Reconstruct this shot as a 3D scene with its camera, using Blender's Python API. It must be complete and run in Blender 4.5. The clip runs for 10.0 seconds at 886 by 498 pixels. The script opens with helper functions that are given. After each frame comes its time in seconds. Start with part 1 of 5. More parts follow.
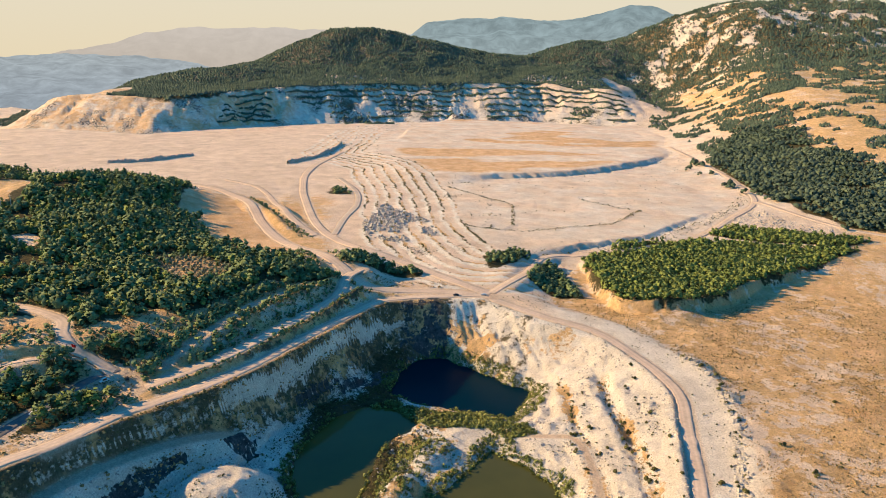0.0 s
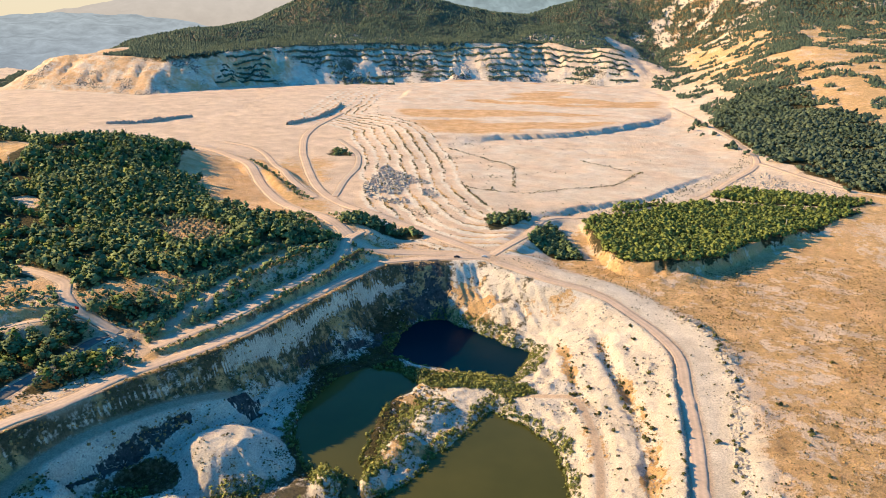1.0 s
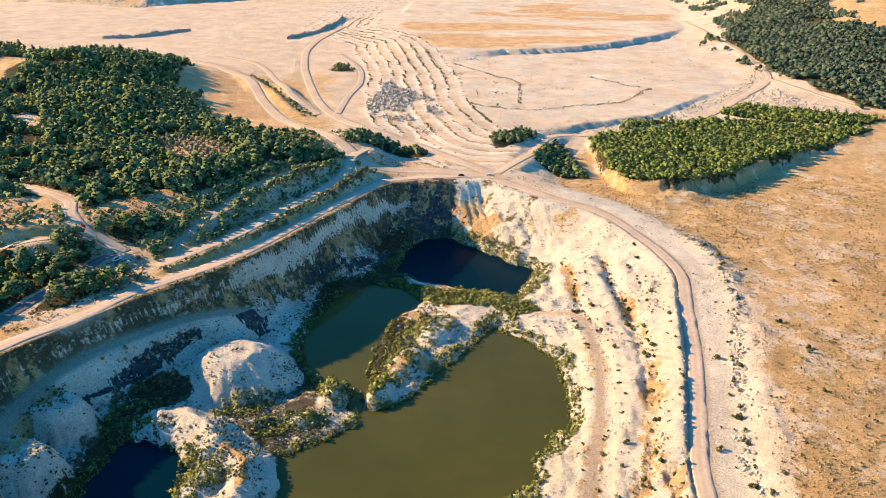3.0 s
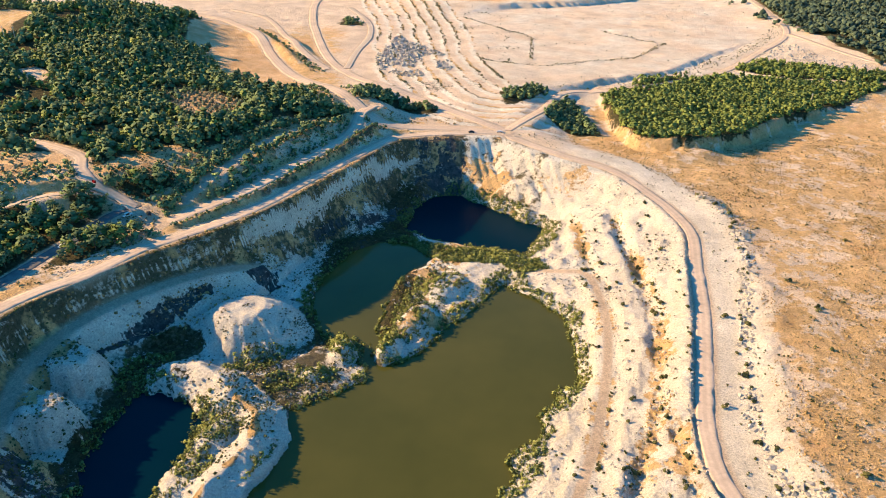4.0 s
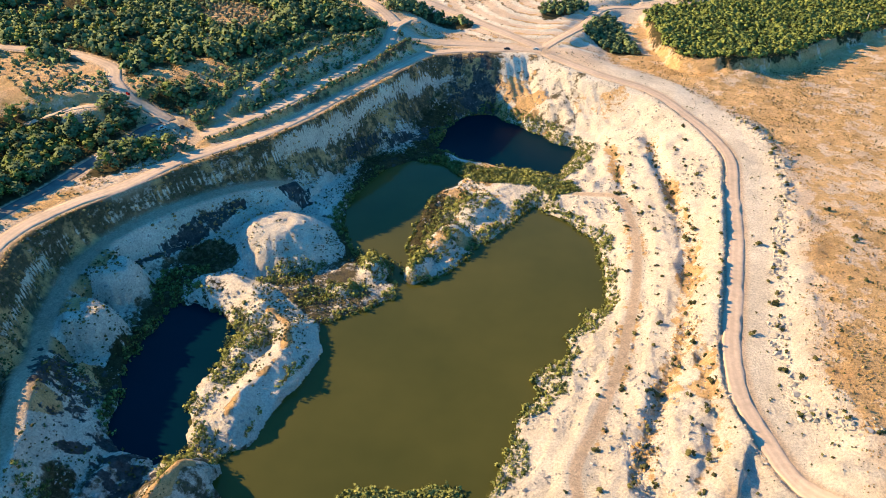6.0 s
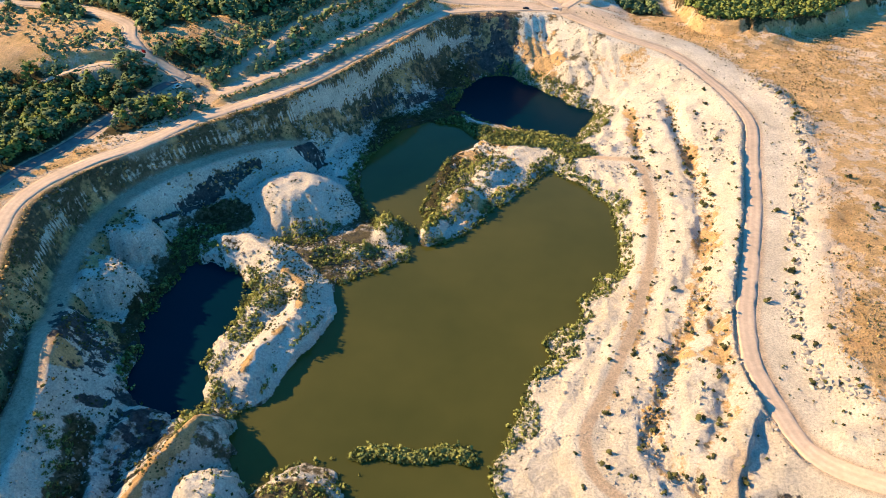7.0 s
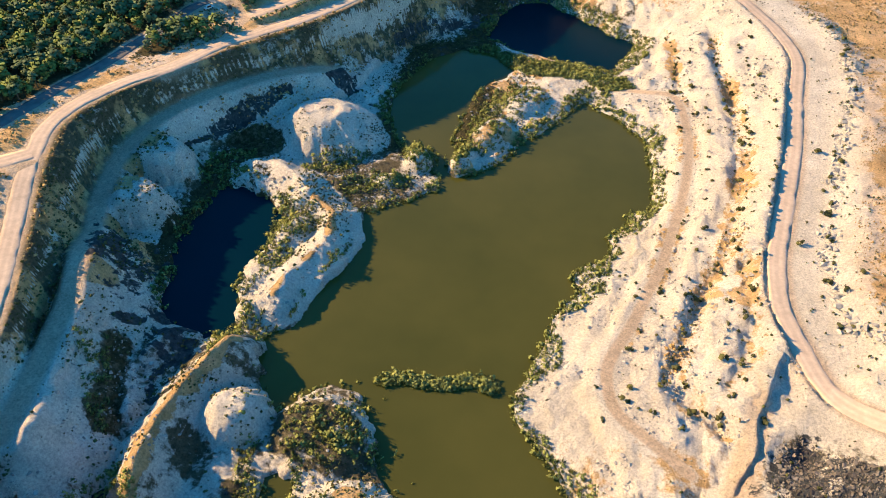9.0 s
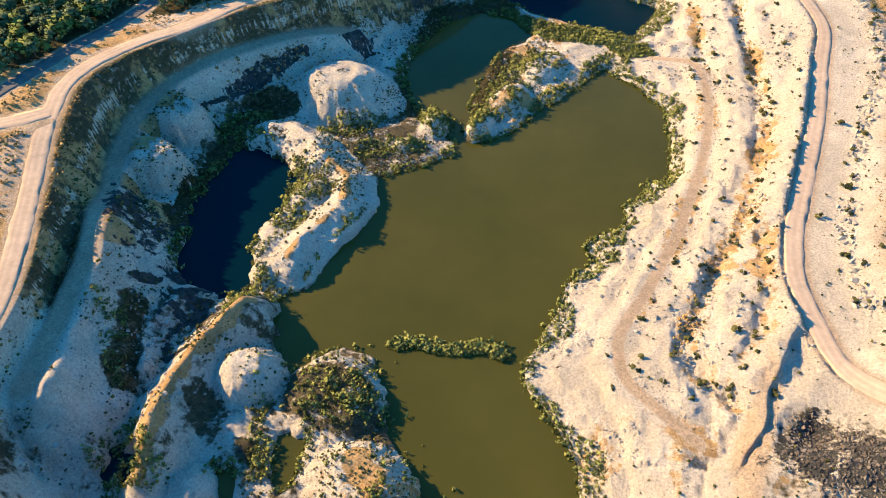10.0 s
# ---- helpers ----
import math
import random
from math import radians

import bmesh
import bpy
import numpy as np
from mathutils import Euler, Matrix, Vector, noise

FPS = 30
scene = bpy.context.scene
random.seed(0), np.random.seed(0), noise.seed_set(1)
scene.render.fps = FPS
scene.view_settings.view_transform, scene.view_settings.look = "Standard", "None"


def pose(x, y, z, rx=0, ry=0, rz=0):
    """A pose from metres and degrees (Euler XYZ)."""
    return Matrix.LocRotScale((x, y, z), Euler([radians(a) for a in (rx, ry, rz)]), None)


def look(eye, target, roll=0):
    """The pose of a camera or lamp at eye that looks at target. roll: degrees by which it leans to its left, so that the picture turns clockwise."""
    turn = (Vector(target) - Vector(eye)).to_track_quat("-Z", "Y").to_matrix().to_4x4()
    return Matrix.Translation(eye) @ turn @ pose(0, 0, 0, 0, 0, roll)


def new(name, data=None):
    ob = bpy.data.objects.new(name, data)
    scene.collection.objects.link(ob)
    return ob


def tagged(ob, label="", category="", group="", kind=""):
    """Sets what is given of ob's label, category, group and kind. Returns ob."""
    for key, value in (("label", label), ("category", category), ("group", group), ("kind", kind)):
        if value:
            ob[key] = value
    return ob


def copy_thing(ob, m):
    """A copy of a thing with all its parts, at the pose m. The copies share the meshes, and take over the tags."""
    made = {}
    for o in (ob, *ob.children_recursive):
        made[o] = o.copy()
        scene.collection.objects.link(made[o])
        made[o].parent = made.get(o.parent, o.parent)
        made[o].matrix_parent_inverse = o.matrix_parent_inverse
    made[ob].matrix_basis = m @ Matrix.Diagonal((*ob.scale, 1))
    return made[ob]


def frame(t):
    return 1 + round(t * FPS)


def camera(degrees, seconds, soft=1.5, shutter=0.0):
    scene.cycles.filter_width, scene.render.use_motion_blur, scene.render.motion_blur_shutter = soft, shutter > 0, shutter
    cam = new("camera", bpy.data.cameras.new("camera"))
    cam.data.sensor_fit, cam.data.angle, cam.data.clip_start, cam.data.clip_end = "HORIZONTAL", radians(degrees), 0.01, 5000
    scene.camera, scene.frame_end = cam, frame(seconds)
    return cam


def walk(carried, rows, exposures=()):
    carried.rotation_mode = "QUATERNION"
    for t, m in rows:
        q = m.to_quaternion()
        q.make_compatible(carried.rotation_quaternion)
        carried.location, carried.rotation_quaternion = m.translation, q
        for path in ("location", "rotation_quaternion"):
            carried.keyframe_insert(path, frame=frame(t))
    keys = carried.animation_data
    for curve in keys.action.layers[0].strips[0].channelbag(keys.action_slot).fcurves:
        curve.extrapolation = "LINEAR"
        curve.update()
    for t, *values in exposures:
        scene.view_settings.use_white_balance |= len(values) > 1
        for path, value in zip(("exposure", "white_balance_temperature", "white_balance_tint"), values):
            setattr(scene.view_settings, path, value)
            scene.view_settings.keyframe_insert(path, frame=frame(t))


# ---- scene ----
# the camera hangs in one place, 200 m over the water, and tilts down while it turns to its left
cam = camera(63.35, 10.0, 0.5)
EYE = (0.0, 0.0, 200.0)
TURNS = [  # seconds, yaw, pitch, lean to the right
    (0.0, -0.00, -15.00, -1.00),
    (0.5, -0.01, -16.46, -0.99),
    (1.0, 0.01, -18.03, -0.97),
    (1.5, 0.03, -19.61, -0.97),
    (2.0, 0.06, -21.23, -0.96),
    (2.5, 0.12, -22.85, -0.93),
    (4.0, 1.05, -27.94, -0.87),
    (4.5, 1.71, -29.58, -0.86),
    (5.0, 2.40, -31.21, -0.83),
    (5.5, 3.09, -32.79, -0.84),
    (7.0, 5.15, -37.36, -0.84),
    (7.5, 5.83, -38.78, -0.81),
    (8.0, 6.50, -40.14, -0.84),
    (8.5, 7.17, -41.49, -0.84),
    (9.0, 8.01, -42.86, -0.83),
    (9.5, 8.80, -44.22, -0.86),
    (10.0, 9.51, -45.60, -0.89),
]
walk(cam, [(t, pose(*EYE, 90 + pitch, 0, yaw) @ pose(0, 0, 0, 0, 0, -lean)) for t, yaw, pitch, lean in TURNS],
     [(0.0, 0.70), (1.0, 0.86), (2.5, 0.99), (5.0, 1.03), (10.0, 1.05)])

# ---- light ----
SUN_TO = Vector((-0.975, 0.225, 0.0)).normalized()
SUN_UP = radians(24.5)
sun_dir = Vector((SUN_TO.x * math.cos(SUN_UP), SUN_TO.y * math.cos(SUN_UP), math.sin(SUN_UP)))
sun = new("sun", bpy.data.lights.new("sun", "SUN"))
sun.data.energy, sun.data.angle, sun.data.color = 5.4, radians(0.6), (1.0, 0.612, 0.235)
sun.matrix_world = look((0, 0, 900), Vector((0, 0, 900)) - sun_dir)
world = bpy.data.worlds.new("sky")
scene.world = world
world.use_nodes = True
wt = world.node_tree
sky = wt.nodes.new("ShaderNodeTexSky")
sky.sky_type, sky.sun_disc = "NISHITA", False
sky.sun_elevation, sky.sun_rotation = SUN_UP, math.atan2(SUN_TO.x, SUN_TO.y)
sky.air_density, sky.dust_density, sky.ozone_density = 1.5, 0.2, 6.0
wt.nodes["Background"].inputs["Strength"].default_value = 0.078
tint = wt.nodes.new("ShaderNodeMix")  # clear evening air, a little green
tint.data_type, tint.blend_type = "RGBA", "MULTIPLY"
tint.inputs[0].default_value, tint.inputs[7].default_value = 1.0, (0.35, 1.0, 1.15, 1)
wt.links.new(sky.outputs["Color"], tint.inputs[6])
wt.links.new(tint.outputs[2], wt.nodes["Background"].inputs["Color"])
scene.view_settings.use_white_balance = True
scene.view_settings.white_balance_temperature, scene.view_settings.white_balance_tint = 5900, 11

# ---- numbers and noise ----
RNG = np.random.default_rng(7)
LATTICE = RNG.random((256, 256))


def vnoise(x, y):
    """Smooth value noise between 0 and 1, one lattice step per metre of its argument."""
    xi, yi = np.floor(x).astype(np.int64), np.floor(y).astype(np.int64)
    fx, fy = x - xi, y - yi
    fx, fy = fx * fx * (3 - 2 * fx), fy * fy * (3 - 2 * fy)
    a, b = LATTICE[xi & 255, yi & 255], LATTICE[(xi + 1) & 255, yi & 255]
    c, d = LATTICE[xi & 255, (yi + 1) & 255], LATTICE[(xi + 1) & 255, (yi + 1) & 255]
    return (a * (1 - fx) + b * fx) * (1 - fy) + (c * (1 - fx) + d * fx) * fy


def fbm(x, y, size, octaves=4, rough=0.5):
    """Fractal noise about 0, roughly within -1 and 1; size is that of its largest lumps."""
    out, amp, s, tot = 0.0, 1.0, 1.0 / size, 0.0
    for k in range(octaves):
        out = out + amp * (vnoise(x * s + 17.3 * k, y * s - 9.1 * k) * 2 - 1)
        tot += amp
        amp *= rough
        s *= 2.03
    return out / tot * 1.6


def sm(a, b, v):
    t = np.clip((v - a) / (b - a), 0, 1)
    return t * t * (3 - 2 * t)


def dist(x, y, line, closed=False):
    """Distance to a polyline (less than 0 inside it where it is closed) and how far along it, in its points, the nearest place lies."""
    pts = [np.array(p[:2], float) for p in line]
    best, along = np.full(x.shape, 1e18), np.zeros(x.shape)
    inside = np.zeros(x.shape, bool)
    n = len(pts)
    for i in range(n if closed else n - 1):
        a, b = pts[i], pts[(i + 1) % n]
        d = b - a
        t = np.clip(((x - a[0]) * d[0] + (y - a[1]) * d[1]) / max(d @ d, 1e-9), 0, 1)
        q = (x - a[0] - t * d[0]) ** 2 + (y - a[1] - t * d[1]) ** 2
        m = q < best
        best = np.where(m, q, best)
        along = np.where(m, i + t, along)
        if closed and a[1] != b[1]:
            inside ^= ((a[1] > y) != (b[1] > y)) & (x < a[0] + (y - a[1]) / (b[1] - a[1]) * d[0])
    best = np.sqrt(best)
    return (np.where(inside, -best, best) if closed else best), along


def spline(line, step):
    """A smooth line through the points, about one point every step metres."""
    P = np.array(line, float)
    out = []
    for i in range(len(P) - 1):
        a, b, c, d = P[max(i - 1, 0)], P[i], P[i + 1], P[min(i + 2, len(P) - 1)]
        for t in np.linspace(0, 1, max(2, int(np.hypot(*(c - b)[:2]) / step) + 1), endpoint=False):
            out.append(0.5 * (2 * b + (c - a) * t + (2 * a - 5 * b + 4 * c - d) * t * t + (3 * b - a - 3 * c + d) * t ** 3))
    out.append(P[-1])
    return np.array(out)


# ---- plan: water, roads, rims ----
LAKE = [(27, 336), (47, 319), (55, 306), (59, 281), (56, 256), (46, 246), (37, 230), (38, 220), (23, 206), (24, 198), (16, 179),
        (10, 164), (5, 146), (5, 138), (9, 130), (14, 124), (19, 116), (22, 110), (25, 100), (26, 84), (0, 72), (-16, 88), (-24, 97), (-32, 107),
        (-36, 116), (-39, 124), (-47, 136), (-57, 139), (-66, 135), (-73, 127), (-83, 139), (-91, 145), (-88, 152), (-81, 165), (-78, 176),
        (-75, 185), (-70, 199), (-67, 214), (-69, 228), (-61, 235), (-48, 245), (-39, 253)]
LAKE_BAY = [(-38, 262), (-49, 267), (-66, 289), (-73, 314), (-71, 343), (-62, 370), (-45, 383), (-22, 384), (-11, 368), (-16, 357), (-26, 349), (-31, 328),
            (-34, 311), (-35, 286), (-33, 263), (-23, 265), (-11, 280), (3, 302), (13, 319)]
LAKE_NORTH = [(-30, 432), (-16, 454), (4, 455), (22, 439), (37, 427), (42, 417), (54, 412), (56, 400), (48, 383), (41, 370), (33, 373), (24, 376),
              (11, 380), (-2, 384), (-16, 390), (-31, 399)]
LAKE_WEST = [(-126, 242), (-117, 241), (-104, 231), (-101, 218), (-101, 204), (-104, 190), (-107, 179), (-102, 171), (-96, 166), (-99, 160), (-108, 153),
             (-122, 157), (-130, 166), (-132, 178), (-136, 193), (-138, 209), (-138, 224), (-135, 235)]
POOLS = [[(-119, 89), (-105, 94), (-96, 86), (-96, 78), (-107, 73)], [(-69, 104), (-61, 108), (-60, 100), (-60, 89), (-62, 84), (-67, 95)],
         [(-84, 88), (-78, 89), (-74, 82), (-81, 80)], [(-144, 138), (-136, 144), (-130, 130), (-123, 111), (-127, 110), (-133, 125)]]
WATERS = [LAKE + LAKE_BAY, LAKE_NORTH, LAKE_WEST] + POOLS

HAUL_ROAD = [(31, 492), (69, 457), (99, 435), (116, 402), (126, 376), (128.8, 352), (121.8, 317), (114.8, 282), (106.8, 252), (99.8, 227), (93.8, 204), (91.8, 182), (95.8, 161),
             (100, 147), (112, 135.5), (140, 124)]
WEST_ROAD = [(29, 493), (2, 490), (-37, 482), (-50, 468), (-84, 402), (-107, 359), (-125, 334), (-141, 318), (-153, 304), (-167, 281), (-181, 265), (-191, 249), (-196, 237),
             (-197, 222), (-192, 204), (-186, 186), (-179, 169), (-172, 152), (-164, 132), (-159, 115), (-157, 93)]
UPPER_ROAD = [(-61, 518), (-69, 500), (-72, 476), (-85, 437), (-100, 406), (-118, 368), (-135, 348), (-150, 334)]
DUMP_ROAD = [(34, 496), (-1, 533), (-30, 567), (-71, 602), (-101, 643), (-125, 691), (-148, 769), (-179, 902), (-194, 1035), (-173, 1209)]
DUMP_TRACK = [(-102, 653), (-101, 724), (-97, 790), (-108, 873), (-143, 968)]
HILL_ROAD = [(34, 494), (-10, 500), (-58, 498), (-79, 522), (-102, 557), (-136, 611), (-172, 675), (-213, 768), (-256, 832), (-291, 868), (-345, 905)]
FARM_ROAD = [(-168, 343), (-183, 352), (-196, 356), (-209, 369), (-217, 385), (-236, 398), (-259, 409), (-281, 411), (-312, 414)]
VALLEY_ROAD = [(-170, 349), (-177, 343), (-182, 335), (-187, 319), (-194, 298), (-201, 272), (-208, 256), (-214, 235), (-222, 210), (-232, 180)]
LOT_LANE = [(-180, 350), (-190, 352), (-203, 345), (-223, 338), (-240, 331)]
SPUR_ROAD = [(-194, 207), (-202, 200), (-214, 193)]
PIT_TRACK = [(-104, 326), (-131, 301), (-145, 287), (-156, 274), (-167, 258), (-174, 243), (-176, 230), (-174, 220), (-171, 205), (-164, 187), (-158, 172), (-150, 151), (-147, 133), (-144, 114), (-141, 95)]
SHORE_TRACK = [(37, 345), (57, 340), (70, 335), (74, 312), (73, 284), (68, 255), (61, 228), (56, 210), (50, 194), (43, 176), (35, 159), (34, 147), (37, 137),
               (46, 128), (57, 118)]
RIM = HAUL_ROAD[:13] + [(84, 124), (70, 80), (20, 35), (-90, 35), (-150, 70)] + WEST_ROAD[::-1][1:-1]

# round heaps of spoil: x, y, half widths, turn in degrees, height, bluntness
HEAPS = [(-99, 286, 32, 29, 0, 15, 1.9), (-78, 283, 13, 12, 10, 6.5, 1.6), (-129, 247, 6.5, 5, 0, 4.5, 1.8), (-91, 212, 11, 18, -15, 4.5, 2.0), (-98, 186, 9, 13, 20, 4, 2.0), (-88, 236, 9, 8, 0, 6, 1.8),
         (-94, 168, 8, 9, 0, 4.5, 2), (-163, 243, 21, 14, -14, 17.5, 3.0), (-161, 212, 21, 14, -8, 17, 3.0), (-156, 181, 17, 13, 0, 10, 2.2),
         (-29, 274, 7, 13, -20, 5.5, 2.2), (-19, 296, 10, 19, -25, 6.5, 2.2), (-4, 328, 12, 20, -25, 6, 2.2), (-50, 272, 8, 13, -5, 6.5, 2), (-60, 253, 8, 6, 20, 4, 1.8),
         (-55, 119, 19, 18, 0, 5, 3), (-38, 92, 21, 15, -25, 8, 2.4), (-84, 122, 14, 13, 10, 9.5, 1.9),
         (-134, 100, 24, 12, 10, 10, 2), (-88, 78, 10, 14, 0, 6, 2), (-140, 150, 16, 12, 30, 7, 2)]
# narrow ridges of spoil: crest line, height, half width
RIDGES = [([(-120, 247), (-110, 248), (-100, 242), (-92, 233)], 9.5, 14), ([(-86, 229), (-78, 222), (-75, 210), (-78, 196), (-86, 182), (-87, 172)], 8.5, 13),
          ([(-93, 146), (-97, 139), (-101, 130), (-103, 119), (-104, 107), (-102, 96), (-99, 80)], 13.5, 12), ([(-120, 150), (-126, 132), (-118, 118)], 6, 8),
          ([(-160, 176), (-153, 161), (-146, 145), (-144, 131), (-140, 114), (-136, 97)], 22, 22)]
# wooded hills and mountains: x, y, half widths, turn, height over the ground
HILLS = [(-268, 600, 45, 55, 10, 12), (-385, 670, 50, 60, 0, 8), (-340, 730, 95, 110, -8, 29), (-330, 600, 110, 90, 0, 9), (-480, 690, 130, 120, 0, 24), (-570, 810, 140, 110, 0, 26),
         (-275, 2400, 420, 300, -6, 142), (150, 2450, 300, 260, 8, 34), (-640, 2050, 260, 200, -8, 42), (-950, 2250, 300, 260, 0, 15),
         (780, 2550, 380, 400, 25, 175), (1380, 2450, 560, 500, 10, 225), (480, 2600, 260, 300, 0, 50), (690, 2680, 260, 260, 0, 60)]
# smaller swells and banks
LUMPS = [(-186, 728, 8, 90, 31, 8), (-168, 735, 7, 80, 31, 6), (160, 468, 34, 15, 5, 6), (60, 527, 26, 22, 20, 3), (96, 112, 16, 12, 20, 5), (112, 150, 9, 7, 0, 4)]
DUMP_LOW = [(49, 603), (82, 609), (118, 619), (163, 639), (203, 669), (235, 711), (288, 765), (353, 860), (400, 1069), (440, 1350), (420, 1600), (200, 1740), (0, 1760),
            (-120, 1500), (-130, 1200), (-38, 1075), (-21, 995), (6, 865), (16, 763), (22, 694), (34, 643)]
DUMP_HIGH = [(-34, 968), (48, 967), (127, 987), (214, 1031), (289, 1102), (369, 1197), (435, 1420), (425, 1594), (219, 1742), (16, 1766), (-79, 1501), (-101, 1199)]
FRONT = ([-1100, -850, -580, -420, -250, 0, 250, 420, 700], [1650, 1470, 1390, 1560, 1660, 1740, 1800, 1700, 1600])  # foot of the far quarry wall
PINES = [(117, 581), (163, 635), (235, 650), (269, 642), (324, 626), (371, 620), (307, 571), (246, 536), (199, 493), (156, 472), (127, 483), (119, 522)]


# woods, seams of dark rock and other patches
FOREST_HILL = [(-430, 440), (-450, 560), (-400, 640), (-430, 800), (-380, 860), (-335, 880), (-290, 818), (-266, 705), (-236, 655), (-189, 595), (-152, 545),
               (-120, 515), (-91, 500), (-76, 493), (-117, 468), (-141, 444), (-161, 430), (-184, 454), (-191, 447), (-166, 414), (-179, 396), (-202, 374),
               (-222, 388), (-256, 393), (-330, 420)]
FOREST_BACK = [(-680, 700), (-560, 735), (-470, 750), (-440, 800), (-520, 900), (-680, 880)]
SADDLE = [(-560, 600), (-460, 600), (-405, 620), (-390, 660), (-420, 740), (-560, 730)]
GROVE_NEAR = [(-251, 332), (-224, 334), (-199, 334), (-180, 332), (-199, 304), (-208, 284), (-214, 263), (-250, 250), (-300, 300), (-290, 330)]
GROVE_BEND = [(-209, 343), (-190, 349), (-182, 335), (-190, 329), (-203, 338)]
GROVE_ROAD = [(-189, 309), (-163, 328), (-159, 322), (-176, 298), (-186, 288)]
GROVE_RED = [(-198, 358), (-166, 376), (-156, 365), (-184, 353), (-193, 350)]
GROVE_SOUTH = [(-257, 271), (-213, 296), (-200, 290), (-210, 257), (-222, 237), (-232, 214), (-270, 220)]
LOTS = [[(-229, 336), (-218, 341), (-205, 342), (-209, 334), (-219, 329)], [(-187, 315), (-178, 333), (-168, 335), (-160, 328), (-175, 317)],
        [(-342, 546), (-330, 554), (-307, 537), (-312, 520), (-330, 528)]]
HEDGE = [(-156, 344), (-147, 364), (-140, 396), (-132, 427), (-117, 458), (-99, 483), (-78, 499)]
HILL_TRACK = [(-147, 352), (-142, 366), (-136, 380), (-128, 402), (-119, 432), (-105, 453)]
OLIVES = [(-213,506),(-207,523),(-180,520),(-150,495),(-148,465),(-166,450),(-188,471),(-203,488)]
CLEARING = [(-190, 376), (-178, 393), (-162, 406), (-155, 398), (-168, 374), (-181, 364)]
FIELD = [(-289, 811), (-246, 798), (-169, 663), (-122, 565), (-158, 563), (-235, 670), (-264, 706)]
ORCHARD = [(-273, 376), (-258, 386), (-235, 378), (-208, 362), (-209, 351), (-228, 345), (-256, 346)]
STRIP_A = [(-81, 541), (-66, 558), (-10, 549), (-19, 535), (-54, 533), (-76, 522)]
STRIP_C = [(-222, 800), (-207, 790), (-150, 692), (-120, 640), (-132, 640), (-178, 722)]
STRIP_B = [(34, 577), (56, 595), (74, 599), (74, 581), (39, 553)]
CLUMP = [(-137, 853), (-138, 905), (-112, 857)]
PINES_BACK = [(255, 676), (293, 704), (347, 674), (398, 650), (368, 633), (296, 645)]
PINES_SMALL = [(60, 532), (76, 578), (97, 575), (107, 512), (89, 510)]
FOREST_EAST = [(389, 1052), (503, 1283), (564, 1312), (574, 1204), (555, 1086), (562, 911), (520, 720), (440, 668), (400, 693), (388, 763), (386, 859)]
FOREST_MID = [(-198, 489), (-199, 537), (-167, 550), (-131, 527), (-90, 511), (-74, 498), (-88, 480), (-117, 468), (-130, 446), (-142, 424), (-153, 404), (-165, 396), (-174, 434), (-173, 453)]
WOODS = [FOREST_HILL, FOREST_MID, FOREST_BACK, GROVE_NEAR, GROVE_BEND, GROVE_ROAD, GROVE_RED, GROVE_SOUTH, STRIP_A, STRIP_B, CLUMP, PINES, PINES_BACK, PINES_SMALL, FOREST_EAST]
DUMP_LANE = [(110, 600), (158, 613), (232, 657), (300, 737), (362, 824), (384, 941), (397, 1111), (407, 1306)]
EAST_LANE = [(362, 816), (377, 739), (398, 689), (435, 659), (520, 610)]
LINK_LANE = [(36, 498), (60, 532), (84, 585), (111, 603)]
PINE_LANE = [(101, 582), (101, 552), (110, 516)]
HILL_LANE = [(-287, 935), (-227, 875), (-159, 717), (-118, 648)]
BENCH_LINE = [(96, 390), (93, 362), (96, 329), (97, 307), (96, 281), (91, 260), (84, 229), (75, 204), (70, 195), (65, 183), (60, 170), (54, 153), (58, 144), (68, 134)]
BENCH_TOP = [(84, 206), (83, 190), (82, 175), (78, 158), (73, 150)]
BENCH_LOW = [(72, 403), (73, 366), (73, 343), (79, 318)]
GULLY_TWO = [(67, 135), (69, 128), (66, 118), (59, 111)]
CROSS_LINE = [(54, 203), (66, 202), (80, 201), (92, 214)]
ROCK_LINE = [(146, 397), (154, 368), (148, 323), (135, 286), (124, 250), (115, 220), (109, 194), (111, 176), (122, 167), (140, 160)]
SEAM_NORTH = [(-84, 370), (-81, 378), (-76, 386), (-68, 395), (-53, 408), (-41, 421), (-22, 440), (-18, 433), (-39, 408), (-55, 397), (-65, 391), (-71, 384), (-79, 372)]
SEAM_WEST = [(-107, 317), (-103, 328), (-95, 332), (-90, 322), (-100, 317)]
SCARP = [(-30, 470), (-45, 456), (-56, 436), (-70, 408), (-83, 383), (-96, 361), (-106, 345), (-117, 328), (-128, 316), (-139, 306), (-149, 295), (-158, 283), (-166, 272), (-174, 262),
         (-181, 250), (-183, 240), (-183, 228), (-180, 213), (-177, 202), (-173, 188), (-167, 175), (-162, 161), (-152, 140), (-140, 60), (120, 60), (120, 470), (0, 470)]
SCRUB_LOW = [(-82, 386), (-72, 401), (-55, 432), (-41, 457), (-38, 441), (-54, 416), (-69, 397), (-82, 378)]
SEAM = [(-158, 255), (-154, 259), (-144, 276), (-136, 286), (-119, 304), (-118, 298), (-122, 292), (-130, 281), (-140, 270), (-145, 263), (-154, 254)]
